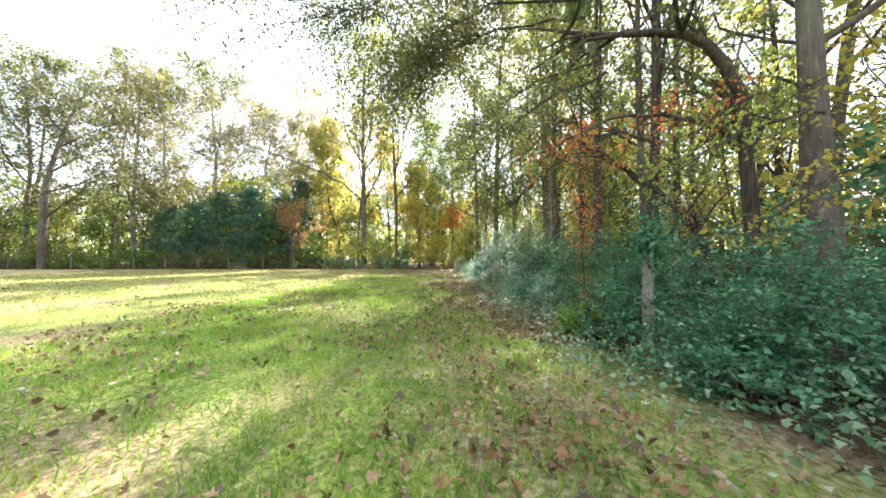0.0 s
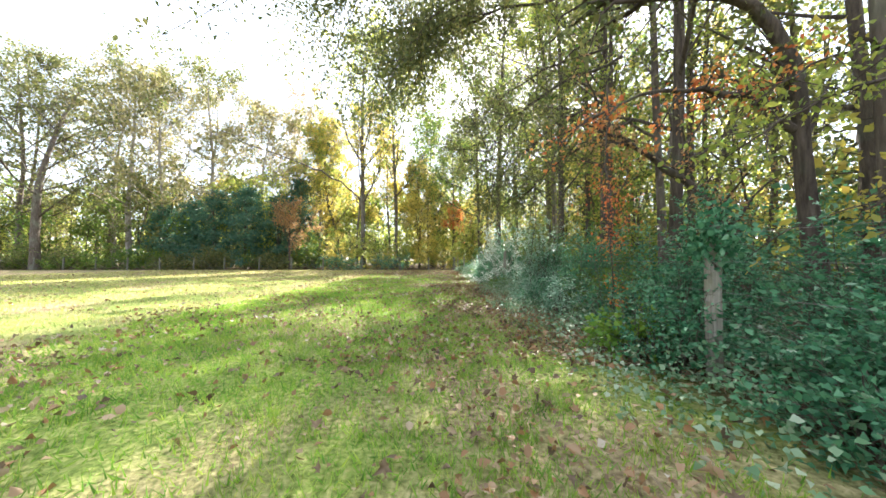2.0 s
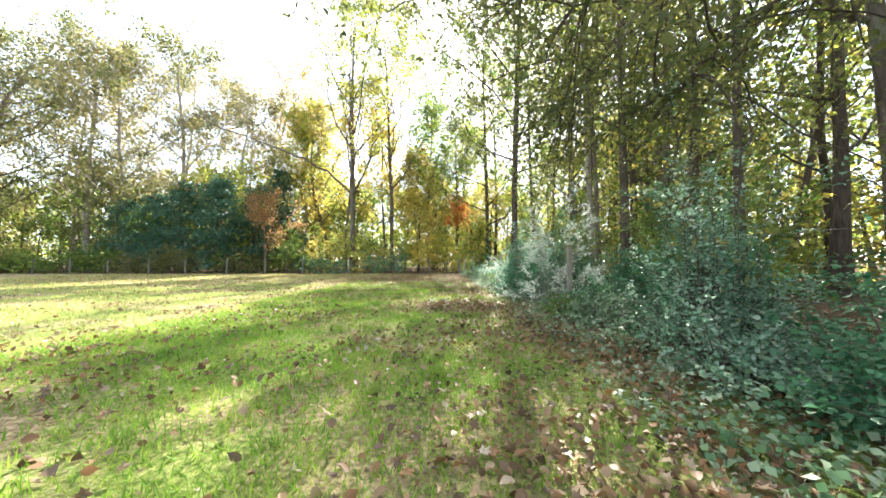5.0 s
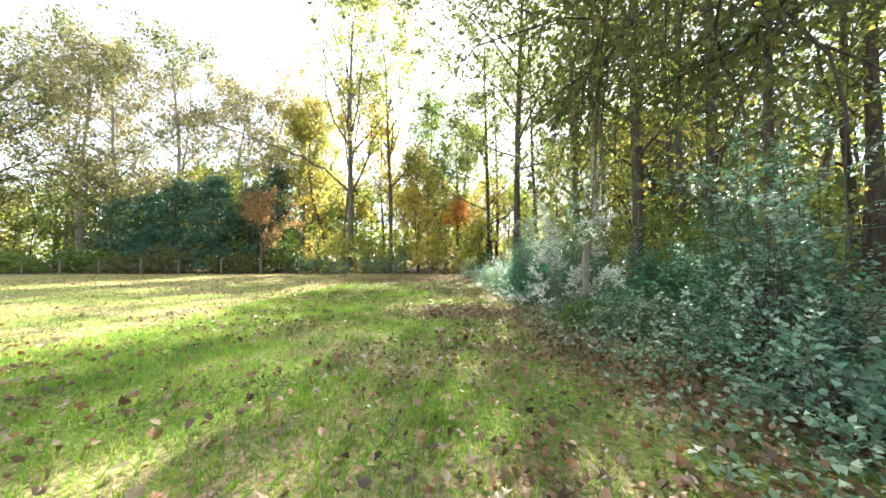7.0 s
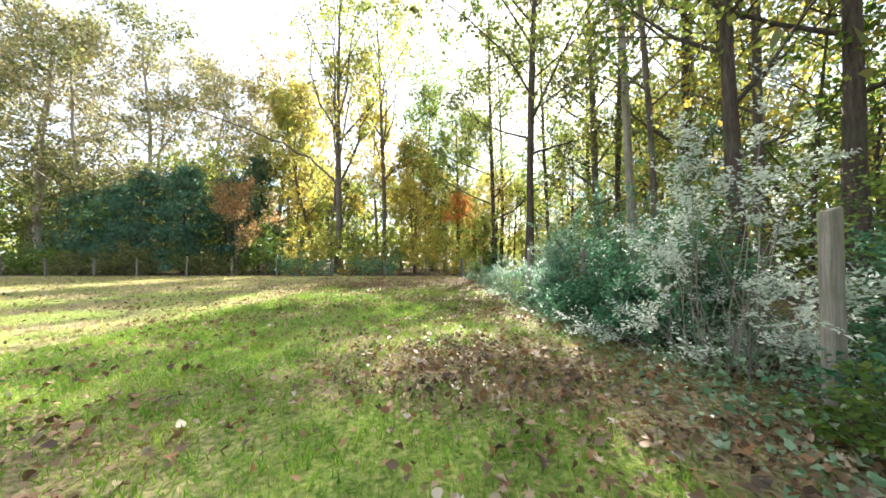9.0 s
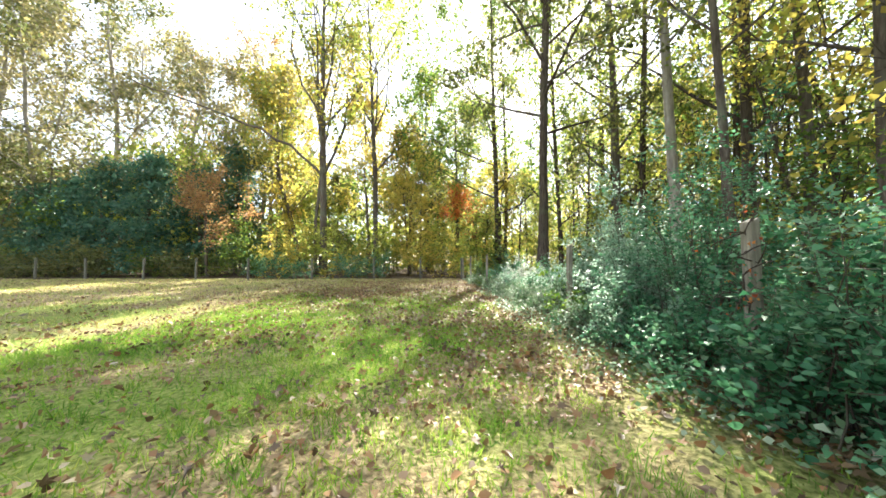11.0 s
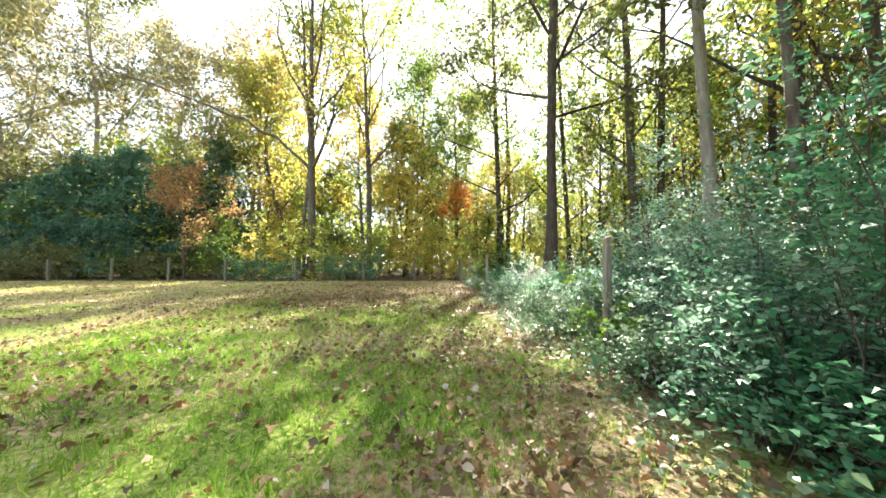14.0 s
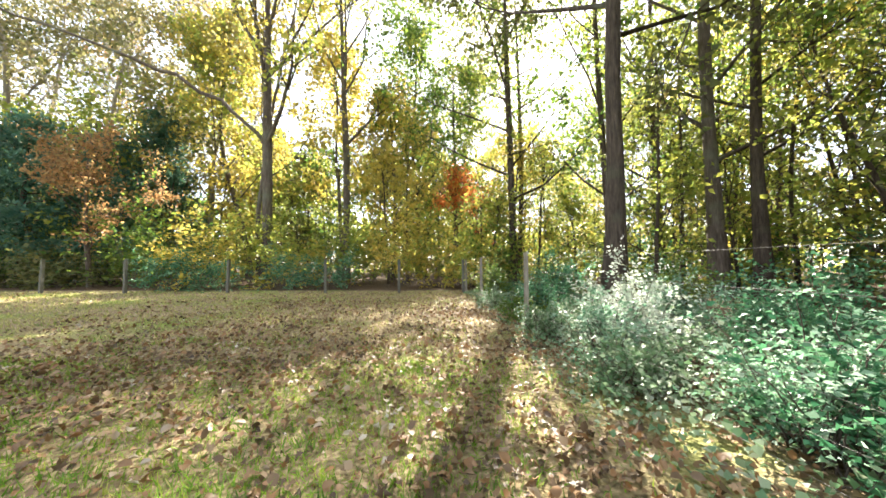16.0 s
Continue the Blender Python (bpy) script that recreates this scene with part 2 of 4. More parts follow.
def bent(g, start, way, length, n, wander=0.12, rise=0.0, sag=0.0):
    """A wandering line from start along way."""
    step = length / (n - 1)
    d, p = unit(np.array(way, float)), np.array(start, float)
    out = [p.copy()]
    for k in range(n - 1):
        d = unit(d + g.normal(size=3) * wander + np.array([0, 0, rise - sag * k / n]))
        p = p + d * step
        out.append(p.copy())
    return np.array(out)


def taper(r0, r1, n, power=0.8):
    return r1 + (r0 - r1) * (1 - np.linspace(0, 1, n)) ** power


def tree(name, x, y, h, r, mat, bark, label, seed, count=3500, leaf=0.28, low=0.3, spread=0.28, limbs=11, lean=(0, 0), rise=0.10,
         clump=0.55, group="", shape="kite", split=False, wander=0.035, wide=0.7, twigs=4, steep=1.0, stout=0.45):
    """A trunk with forking limbs and a crown of leaf clumps along the twigs."""
    g = np.random.default_rng(seed)
    thing = tagged(new(name), label, "tree", group)
    thing.location = (x, y, 0)
    n = 14
    trunk = bent(g, (0, 0, -0.15), (lean[0], lean[1], 1), h * 0.92, n, wander, 0.03)
    rad = taper(r, 0.02, n, 0.75)
    rad[0] *= 1.45
    rad[1] *= 1.08
    put("trunk", *tubes([(trunk, rad)], 10), bark, thing, smooth=True)
    all_lines, tips = [], []
    for k in range(limbs):
        f = low + (0.97 - low) * (k + g.uniform(0, 0.9)) / limbs
        i = min(int(f * (n - 1)), n - 2)
        s = trunk[i] + (trunk[i + 1] - trunk[i]) * (f * (n - 1) - i)
        az = k * 2.4 + g.uniform(-0.5, 0.5)
        L = h * spread * (1.15 - 0.75 * abs(f - 0.45) / 0.55) * g.uniform(0.75, 1.25)
        up = (0.35 + 0.9 * f) * steep
        limb = bent(g, s, (math.cos(az), math.sin(az), up), L, 8, 0.13, rise)
        r0 = max(stout * np.interp(f * (n - 1), np.arange(n), rad), 0.02)
        mine = [(limb, taper(r0, 0.008, 8))]
        for q in range(twigs):
            j = 2 + int(g.integers(0, 5))
            tw = bent(g, limb[j], unit(limb[j] - limb[j - 1]) + g.normal(size=3) * 0.75, L * g.uniform(0.3, 0.6), 6, 0.16, 0.06)
            mine.append((tw, taper(r0 * 0.4, 0.005, 6)))
            tips.append(tw[2:])
        tips.append(limb[4:])
        if split:
            put("limb", *tubes(mine, 6), bark, thing, smooth=True)
        else:
            all_lines += mine
    if not split:
        tagged(put("branchwork", *tubes([(q[::2], w[::2]) for q, w in all_lines], 3), bark, thing, smooth=True), kind="stuff")
    pool = np.concatenate(tips)
    out = unit(pool - np.array([0, 0, 0.55 * h]))
    leaf = leaf * 0.72
    m = int(count * 1.45) // 10
    a, b, c = sprigs(g, pool, out, m, clump * 1.5, leaf)
    tagged(put("twigwork", *sticks(a, b, 0.004 + 0.012 * clump), bark, thing), kind="stuff")
    c[:, 2] = np.maximum(c[:, 2], 0.1)
    put("crown", *leaves(c, leaf, None, wide, shape, seed=seed), mat, thing)
    return thing


def conifer(name, x, y, h, r, label, seed, count=7000):
    """A dense dark cedar: whorls of drooping boughs down to the ground."""
    g = np.random.default_rng(seed)
    thing = tagged(new(name), label, "tree", "dark cedars along the field edge")
    thing.location = (x, y, 0)
    trunk = bent(g, (0, 0, -0.1), (0, 0, 1), h * 0.97, 9, 0.02)
    put("trunk", *tubes([(trunk, taper(0.17, 0.015, 9))], 8), BARK_DARK, thing, smooth=True)
    boughs, C = [], []
    for k in range(46):
        f = 0.04 + 0.94 * k / 46
        L = r * (1 - f) ** 0.62 * g.uniform(0.7, 1.15) + 0.15
        az = k * 2.4 + g.uniform(-0.4, 0.4)
        b = bent(g, (0, 0, h * f), (math.cos(az), math.sin(az), 0.25), L, 6, 0.1, 0.02, 0.25)
        boughs.append((b, taper(0.035, 0.006, 6)))
        m = int(count / 46)
        t = g.uniform(0.15, 1.05, m) ** 0.7 * 5
        i = np.minimum(t.astype(int), 4)
        p = b[i] + (b[i + 1] - b[i]) * (t - i)[:, None]
        C.append(p + g.normal(size=(m, 3)) * np.array([0.32, 0.32, 0.2]))
    tagged(put("boughwork", *tubes(boughs, 4), BARK_DARK, thing, smooth=True), kind="stuff")
    put("crown", *leaves(np.concatenate(C), 0.3, None, 0.4, seed=seed), CEDAR, thing)
    return thing


def shrub(name, x, y, h, r, mat, label, seed, stems=70, per=46, leaf=0.05, arch=0.5, group="shrubs along the fence", wide=0.55, shape="kite", z0=0.0, cat="shrub", sprays=0.25, fill=0.75, bark=BARK, clear=3):
    """A lumpy mound of arching stems from a common root with side twigs, leaves paired along them, loose sprays standing out."""
    g = np.random.default_rng(seed)
    thing = tagged(new(name), label, cat, group)
    thing.location = (x, y, z0)
    ph = g.uniform(0, 6.28, 4)
    lines, P, D = [], [], []
    ts = np.linspace(0, 1, 9)[:, None]
    for k in range(stems):
        az = g.uniform(0, 2 * math.pi)
        el = math.asin(g.uniform(0.0, 1.0) ** 0.8)
        lump = 1 + 0.30 * math.sin(3 * az + ph[0]) * math.cos(2 * el + ph[1]) + 0.2 * math.sin(6 * az + ph[2] + 4 * el)
        reach = lump * (g.uniform(fill, 1.0) if g.random() > sprays else g.uniform(1.0, 1.4))
        tip = np.array([math.cos(az) * math.cos(el) * r, math.sin(az) * math.cos(el) * r, 0.06 + math.sin(el) * h]) * reach
        s = np.array([tip[0] * 0.25 + g.normal() * r * 0.12, tip[1] * 0.25 + g.normal() * r * 0.12, -0.05])
        mid = np.array([(s[0] + tip[0]) * 0.42, (s[1] + tip[1]) * 0.42, max(tip[2], 0.25 * h) * (0.75 + arch * 0.7)])
        b = (1 - ts) ** 2 * s + 2 * ts * (1 - ts) * mid + ts ** 2 * tip
        b[1:-1] += g.normal(size=(7, 3)) * 0.025 * h
        b[1:, 2] = np.maximum(b[1:, 2], 0.04)
        lines.append((b, taper(0.006, 0.0015, 9)))
        P.append(b[clear:])
        D.append(unit(np.gradient(b, axis=0))[clear:])
    tagged(put("stemwork", *tubes([(q[::2], w[::2]) for q, w in lines], 3), bark, thing, smooth=True), kind="stuff")
    pool, way = np.concatenate(P), np.concatenate(D)
    each = 9
    m = int(stems * per / each)
    i = g.integers(0, len(pool), m)
    side = unit(np.cross(way[i], g.normal(size=(m, 3))))
    d = unit(way[i] * 0.8 + side * 0.8 + np.array([0, 0, 0.15]))
    a = pool[i]
    e = a + d * leaf * g.uniform(2.5, 6.5, (m, 1))
    tagged(put("twigwork", *sticks(a, e, 0.0016), bark, thing), kind="stuff")
    t = (np.arange(each)[None] + g.uniform(0, 0.8, (m, each)))[..., None] / each
    hand = np.where(np.arange(each) % 2, 1.0, -1.0)[None, :, None]
    across = unit(np.cross(d, unit(g.normal(size=(m, 3)) * 0.5 + np.array([0, 0, 1.0]))))
    c = a[:, None] + (e - a)[:, None] * t + across[:, None] * hand * leaf * 0.12 + g.normal(size=(m, each, 3)) * leaf * 0.15
    way = d[:, None] * 0.6 + across[:, None] * hand
    c = c.reshape(-1, 3)
    c[:, 2] = np.maximum(c[:, 2], 0.02)
    put("foliage", *leaves(c, leaf, way.reshape(-1, 3), wide, shape, seed=seed, spread=0.5, flat=0.35), mat, thing)
    return thing


# ---- ground ----
def ground_material():
    """Lawn with leaf-strewn bare patches; past the fence lines it turns to woodland floor."""
    m, n, l = nodes_of("ground")
    tc = n.new("ShaderNodeTexCoord")
    sep = n.new("ShaderNodeSeparateXYZ")
    l.new(tc.outputs["Object"], sep.inputs[0])

    def noise_of(scale, detail=5):
        t = n.new("ShaderNodeTexNoise")
        t.inputs["Scale"].default_value, t.inputs["Detail"].default_value = scale, detail
        l.new(tc.outputs["Object"], t.inputs["Vector"])
        return t.outputs["Fac"]

    def maths(op, a, b, c=None):
        t = n.new("ShaderNodeMath")
        t.operation = op
        for i, v in enumerate((a, b, c)):
            if v is None:
                continue
            if isinstance(v, (int, float)):
                t.inputs[i].default_value = v
            else:
                l.new(v, t.inputs[i])
        return t.outputs[0]

    def mixed(f, a, b):
        t = n.new("ShaderNodeMixRGB")
        l.new(f, t.inputs["Fac"])
        l.new(a, t.inputs["Color1"])
        l.new(b, t.inputs["Color2"])
        return t.outputs["Color"]

    fine = noise_of(28, 8)
    lawn = ramp(n, [(0.3, (0.08, 0.13, 0.02)), (0.5, (0.17, 0.24, 0.045)), (0.7, (0.30, 0.31, 0.10))])
    l.new(fine, lawn.inputs["Fac"])
    bare = ramp(n, [(0.3, (0.12, 0.078, 0.05)), (0.5, (0.28, 0.20, 0.125)), (0.7, (0.43, 0.33, 0.21))])
    l.new(fine, bare.inputs["Fac"])
    wood = ramp(n, [(0.3, (0.035, 0.025, 0.015)), (0.5, (0.09, 0.06, 0.035)), (0.7, (0.17, 0.12, 0.075))])
    l.new(fine, wood.inputs["Fac"])
    patch = ramp(n, [(0.47, (0.1, 0.1, 0.1)), (0.62, (0.85, 0.85, 0.85))])
    strip = maths("MULTIPLY", maths("SUBTRACT", 1.0, maths("MINIMUM", maths("MULTIPLY", maths("ABSOLUTE", maths("SUBTRACT", sep.outputs[0], 0.3), 0.0), 0.28), 1.0)), 0.06)
    dry = maths("MULTIPLY", maths("MINIMUM", maths("MAXIMUM", maths("SUBTRACT", sep.outputs[1], 15.0), 0.0), 6.0), 0.022)
    def spot(cx, cy, rx, ry):
        u, v = maths("DIVIDE", maths("SUBTRACT", sep.outputs[0], cx), rx), maths("DIVIDE", maths("SUBTRACT", sep.outputs[1], cy), ry)
        return maths("MAXIMUM", maths("SUBTRACT", 1.2, maths("SQRT", maths("ADD", maths("MULTIPLY", u, u), maths("MULTIPLY", v, v)), 0.0)), 0.0)

    worn = maths("MULTIPLY", maths("ADD", spot(-0.2, 11.6, 1.4, 1.1), spot(-2.2, 20.6, 2.6, 1.8)), 0.2)
    l.new(maths("ADD", maths("ADD", maths("ADD", noise_of(0.55, 6), strip), dry), worn), patch.inputs["Fac"])
    colour = mixed(patch.outputs["Color"], lawn.outputs["Color"], bare.outputs["Color"])
    edge = maths("MULTIPLY", maths("SUBTRACT", noise_of(0.9, 4), 0.5), 1.6)
    side = maths("MULTIPLY", maths("SUBTRACT", maths("ADD", sep.outputs[0], edge), 1.55), 2.5)
    far = maths("MULTIPLY", maths("SUBTRACT", maths("ADD", sep.outputs[1], edge), 29.6), 1.5)
    f = n.new("ShaderNodeClamp")
    l.new(maths("MAXIMUM", side, far), f.inputs[0])
    colour = mixed(f.outputs[0], colour, wood.outputs["Color"])
    d = n.new("ShaderNodeBsdfPrincipled")
    d.inputs["Roughness"].default_value, d.inputs["Specular IOR Level"].default_value = 0.95, 0.1
    l.new(colour, d.inputs["Base Color"])
    b = n.new("ShaderNodeBump")
    b.inputs["Strength"].default_value, b.inputs["Distance"].default_value = 0.9, 0.04
    l.new(fine, b.inputs["Height"])
    l.new(b.outputs[0], d.inputs["Normal"])
    o = n.new("ShaderNodeOutputMaterial")
    l.new(d.outputs["BSDF"], o.inputs["Surface"])
    return m


def height(x, y):
    """Gentle swells of the lawn."""
    return 0.014 * np.sin(x * 0.9 + 0.6 * np.sin(y * 0.5)) * np.sin(y * 0.7 + 0.4) + 0.006 * np.sin(x * 2.7 + 1) * np.sin(y * 2.3)


gx = np.concatenate([-np.geomspace(900, 32, 22), np.linspace(-30, 14, 110), np.geomspace(16, 900, 24)])
gy = np.concatenate([-np.geomspace(900, 10, 20), np.linspace(-8, 34, 110), np.geomspace(36, 900, 24)])
GX, GY = np.meshgrid(gx, gy)
GZ = height(GX, GY) * np.clip(1.3 - np.hypot(GX, GY - 12) / 60, 0, 1)
idx = np.arange(GX.size).reshape(GX.shape)
quads = np.stack([idx[:-1, :-1], idx[:-1, 1:], idx[1:, 1:], idx[1:, :-1]], -1).reshape(-1, 4)
tagged(put("ground", np.stack([GX, GY, GZ], -1).reshape(-1, 3), quads, ground_material(), smooth=True),
       "mown autumn lawn with bare leaf-strewn patches beside a wood", "ground", kind="structure")


def scatter(g, n, x0, x1, y0, y1, keep=None):
    x, y = g.uniform(x0, x1, n), g.uniform(y0, y1, n)
    if keep is not None:
        k = keep(x, y, g)
        x, y = x[k], y[k]
    return np.stack([x, y, height(x, y)], -1)


def drift(x, y, s=0.5, ph=0.0):
    """Soft patchiness between 0 and 1."""
    return 0.5 + 0.25 * np.sin(x * 1.7 * s + 1.3 * np.sin(y * 1.1 * s + ph) + ph) + 0.25 * np.sin(y * 1.9 * s + 1.7 * np.sin(x * 0.8 * s + ph * 2))


def edge_x(y):
    """Where the mown strip meets the growth along the fence."""
    return 1.25 + 0.22 * np.sin(y * 0.55 + 1.0) + 0.1 * np.sin(y * 1.7)


# ---- trees ----
g = np.random.default_rng(11)
# the oak beside the path's start, and the trees just inside the wood: x, y, height, trunk radius
tree("oak_tree", 4.75, 3.6, 17, 0.17, OLIVE, BARK, "thick grey-brown oak trunk at the edge of the wood", 21, 5200, 0.17, 0.24, 0.30, 12, (0.02, 0.05), clump=0.5, split=True)
NEAR = [  # x, y, height, trunk radius, leaves, bark, leaf count, reach of the limbs, lowest limb
    (7.6, 6.0, 15, 0.14, OLIVE, BARK_DARK, 2500, 0.28, 0.2), (5.3, 7.7, 16, 0.15, OLIVE, BARK_DARK, 3000, 0.28, 0.2), (6.4, 9.6, 18, 0.13, LIME, BARK, 2400, 0.26, 0.2),
    (5.9, 11.6, 16, 0.10, LIME, BARK_DARK, 2400, 0.26, 0.2), (7.1, 14.3, 20, 0.17, LIME, BARK_DARK, 2400, 0.26, 0.22), (5.35, 14.7, 19, 0.15, GREEN, BARK_DARK, 2700, 0.28, 0.22),
    (8.6, 17.4, 20, 0.15, LIME, BARK, 2900, 0.26, 0.2), (10.0, 13.2, 20, 0.17, LIME, BARK_DARK, 2600, 0.26, 0.2), (4.2, 25.1, 27, 0.23, OLIVE, BARK_DARK, 10500, 0.25, 0.27),
    (7.6, 21.6, 23, 0.20, LIME, BARK_PALE, 2600, 0.24, 0.4), (9.6, 21.2, 22, 0.20, GREEN, BARK_DARK, 2600, 0.26, 0.2), (10.4, 20.2, 22, 0.17, LIME, BARK, 2600, 0.26, 0.2),
    (9.4, 27.9, 24, 0.25, LIME, BARK, 3000, 0.27, 0.16), (10.2, 27.3, 23, 0.2, GREEN, BARK_DARK, 2600, 0.26, 0.2), (3.76, 33.0, 24, 0.2, GREEN, BARK_DARK, 6200, 0.26, 0.2),
    (4.9, 36.5, 22, 0.17, LIME, BARK_DARK, 5000, 0.26, 0.2), (11.9, 34.0, 22, 0.22, LIME, BARK_DARK, 2600, 0.26, 0.16), (12.5, 24.6, 22, 0.17, GOLD, BARK_DARK, 2600, 0.26, 0.2),
    (7.2, 30.5, 21, 0.15, LIME, BARK_DARK, 2400, 0.26, 0.14), (6.4, 18.4, 20, 0.11, LIME, BARK, 2400, 0.24, 0.3),
    (1.4, 41.0, 18, 0.18, GREEN, BARK_DARK, 3800, 0.25, 0.24),
]
HUE = {"olive_leaves": "olive-green", "yellow_green_leaves": "yellow-green", "green_leaves": "green", "golden_leaves": "golden"}
for k, (x, y, h, r, mat, bark, count, reach, low) in enumerate(NEAR):
    tree("woodland_tree", x, y, h, r, mat, bark, "tall slender woodland tree with %s autumn leaves" % HUE[mat.name], 100 + k, count, 0.17 if y < 12 else (0.29 if count > 6000 else 0.23), low, reach,
         22 if count > 6000 else 13, (g.normal() * 0.008, g.normal() * 0.008), clump=0.7 if count < 8000 else 0.95, group="trees inside the wood", split=y < 12,
         steep=0.65 if count > 6000 else 1.0, rise=0.03 if count > 6000 else 0.1, wander=0.014)
# the wood behind them
spots = [(x, y) for x, y, *_ in NEAR]
tries = 0
while len(spots) < len(NEAR) + 44 and tries < 4000:
    tries += 1
    x, y = g.uniform(7, 36), g.uniform(0, 52)
    if x < 7 + 0.1 * y or min(math.hypot(x - a, y - b) for a, b in spots) < 2.9:
        continue
    spots.append((x, y))
    mat, hue = ((LIME, "yellow-green"), (GREEN, "green"), (LIME, "yellow-green"), (GOLD, "golden"), (OLIVE, "olive-green"))[int(g.integers(0, 5))]
    tree("woodland_tree", x, y, g.uniform(15, 22), g.uniform(0.1, 0.22), mat, BARK_DARK if g.random() < 0.6 else BARK,
         "woodland tree with %s autumn leaves among others" % hue, 200 + len(spots), 1500 if x < 18 else 600, 0.27 if x < 18 else 0.4, 0.16, 0.25, 9, (g.normal() * 0.04, g.normal() * 0.04), clump=0.75,
         group="trees inside the wood", twigs=3)
# along the far side of the field
FAR = [
    (-8.5, 33.2, 25, 0.27, LIME, BARK, 2600, "tall pale-barked tree with sparse upright limbs"), (-5.5, 36.3, 27, 0.22, LIME, BARK, 4200, "tall pale-barked tree with thin yellow-green leaves"),
    (-9.3, 34.0, 20, 0.12, GOLD, BARK, 1900, "slender tree with thin golden leaves"), (-1.5, 43, 20, 0.2, GREEN, BARK_DARK, 4200, "dark-stemmed tree with green leaves"),
    (-37, 37, 26, 0.3, OLIVE, BARK_PALE, 5200, "broad tall tree with pale limbs and olive leaves"), (-28.5, 38, 25, 0.28, OLIVE, BARK_PALE, 5200, "broad tree with pale limbs and olive leaves"),
    (-39.5, 30.5, 25, 0.36, OLIVE, BARK, 4600, "tree standing apart on the lawn's far edge"), (-24, 46, 30, 0.26, RUSSET, BARK_PALE, 2200, "nearly bare tree with fine rust-tinted twigs"),
    (-33, 43, 27, 0.24, STRAWY, BARK_PALE, 5200, "tall tree with thinning olive and straw leaves"), (-12.5, 38.5, 19, 0.2, GOLD, BARK, 4600, "golden-leaved tree standing in sunlight"),
    (-3.0, 38.5, 13, 0.15, GOLD, BARK_DARK, 2900, "low golden-leaved tree under taller ones"), (-18.5, 42, 21, 0.24, STRAWY, BARK_PALE, 4200, "tall tree with pale straw-green leaves"),
    (-46, 34, 24, 0.28, OLIVE, BARK, 4600, "broad tree with thinning olive leaves"), (1.6, 46, 19, 0.2, LIME, BARK_DARK, 3800, "yellow-green tree at the wood's end"),
    (-15.5, 39, 17, 0.18, LIME, BARK_PALE, 4000, "rounded tree with yellow-green leaves"), (-7.0, 39.6, 17, 0.14, GOLD, BARK, 3400, "golden-leaved tree standing in sunlight"),
    (-42, 40, 26, 0.26, STRAWY, BARK_PALE, 4800, "broad tall tree with olive and straw leaves"), (-23.5, 40, 21, 0.24, STRAWY, BARK_PALE, 4800, "broad tall tree with olive and straw leaves"),
    (-52, 38, 24, 0.26, OLIVE, BARK, 4200, "broad tall tree with olive and straw leaves"), (-32.5, 36.5, 22, 0.22, STRAWY, BARK_PALE, 4600, "broad tall tree with olive and straw leaves"),
]
for k, (x, y, h, r, mat, bark, count, label) in enumerate(FAR):
    broad = mat in (OLIVE, STRAWY)
    made = tree("field_edge_tree", x, y, h, r, mat, bark, label, 300 + k, int(count * 1.2) if broad else count, 0.34, 0.22 if broad else 0.3, 0.36 if broad else (0.38 if k < 2 else 0.26), 18 if broad else 15,
                (g.normal() * 0.02 * (k > 1), 0), rise=0.06 if broad else 0.16, clump=0.85 if broad else 0.7, group="trees along the far side of the field", steep=0.7 if broad else (1.6 if k < 2 else 1.1),
                stout=0.62 if k < 2 else 0.45, wander=0.012 if k < 2 else 0.05)
    if k == 0:
        line = np.array([(0, 0, 7.0), (-2.5, -0.5, 9.3), (-6.5, -1.0, 11.0), (-11, -1.3, 12.6), (-15, -1.5, 14.6)])
        t = np.linspace(0, 4, 18)
        line = np.stack([np.interp(t, np.arange(5), line[:, i]) for i in range(3)], -1) + g.normal(size=(18, 3)) * 0.08
        put("limb", *tubes([(line, taper(0.11, 0.02, 18))], 6), bark, made, "long bare limb stretching far out", True)
for k in range(20):
    x, y = -66 + k * 3.7 + g.uniform(-1, 1), g.uniform(45, 60)
    tree("field_edge_tree", x, y, g.uniform(9, 14), 0.2, (OLIVE, LIME, STRAWY, GOLD, GREEN)[k % 5], BARK, "distant tree with thinning autumn leaves", 340 + k, 1500, 0.6, 0.15, 0.28, 9,
         clump=0.95, group="trees along the far side of the field", twigs=3)
for k, (x, y, h, r) in enumerate([(-25, 34.5, 8.5, 3.4), (-21.3, 33.8, 8.8, 3.6), (-18.3, 34.8, 8.2, 3.0), (-28.5, 35.5, 7.6, 3.2), (-32, 36, 7, 3), (-16.9, 36.6, 10.5, 2.6)]):
    conifer("cedar_tree", x, y, h, r, "dense dark green cedar with boughs to the ground", 400 + k)
tree("russet_tree", -15.6, 31.9, 6.6, 0.1, RUSSET, BARK, "small russet-orange tree leaning out of the hedge", 420, 2600, 0.2, 0.25, 0.34, 10, (0.08, -0.12), clump=0.45)
tree("maple_tree", 1.0, 39.5, 8.6, 0.13, SCARLET, BARK_DARK, "small maple with scarlet and orange leaves", 421, 1800, 0.24, 0.55, 0.22, 9, clump=0.45)
tree("maple_tree", 2.6, 36.5, 6.0, 0.09, SCARLET, BARK_DARK, "young maple with orange leaves", 422, 500, 0.17, 0.35, 0.24, 8, clump=0.4)
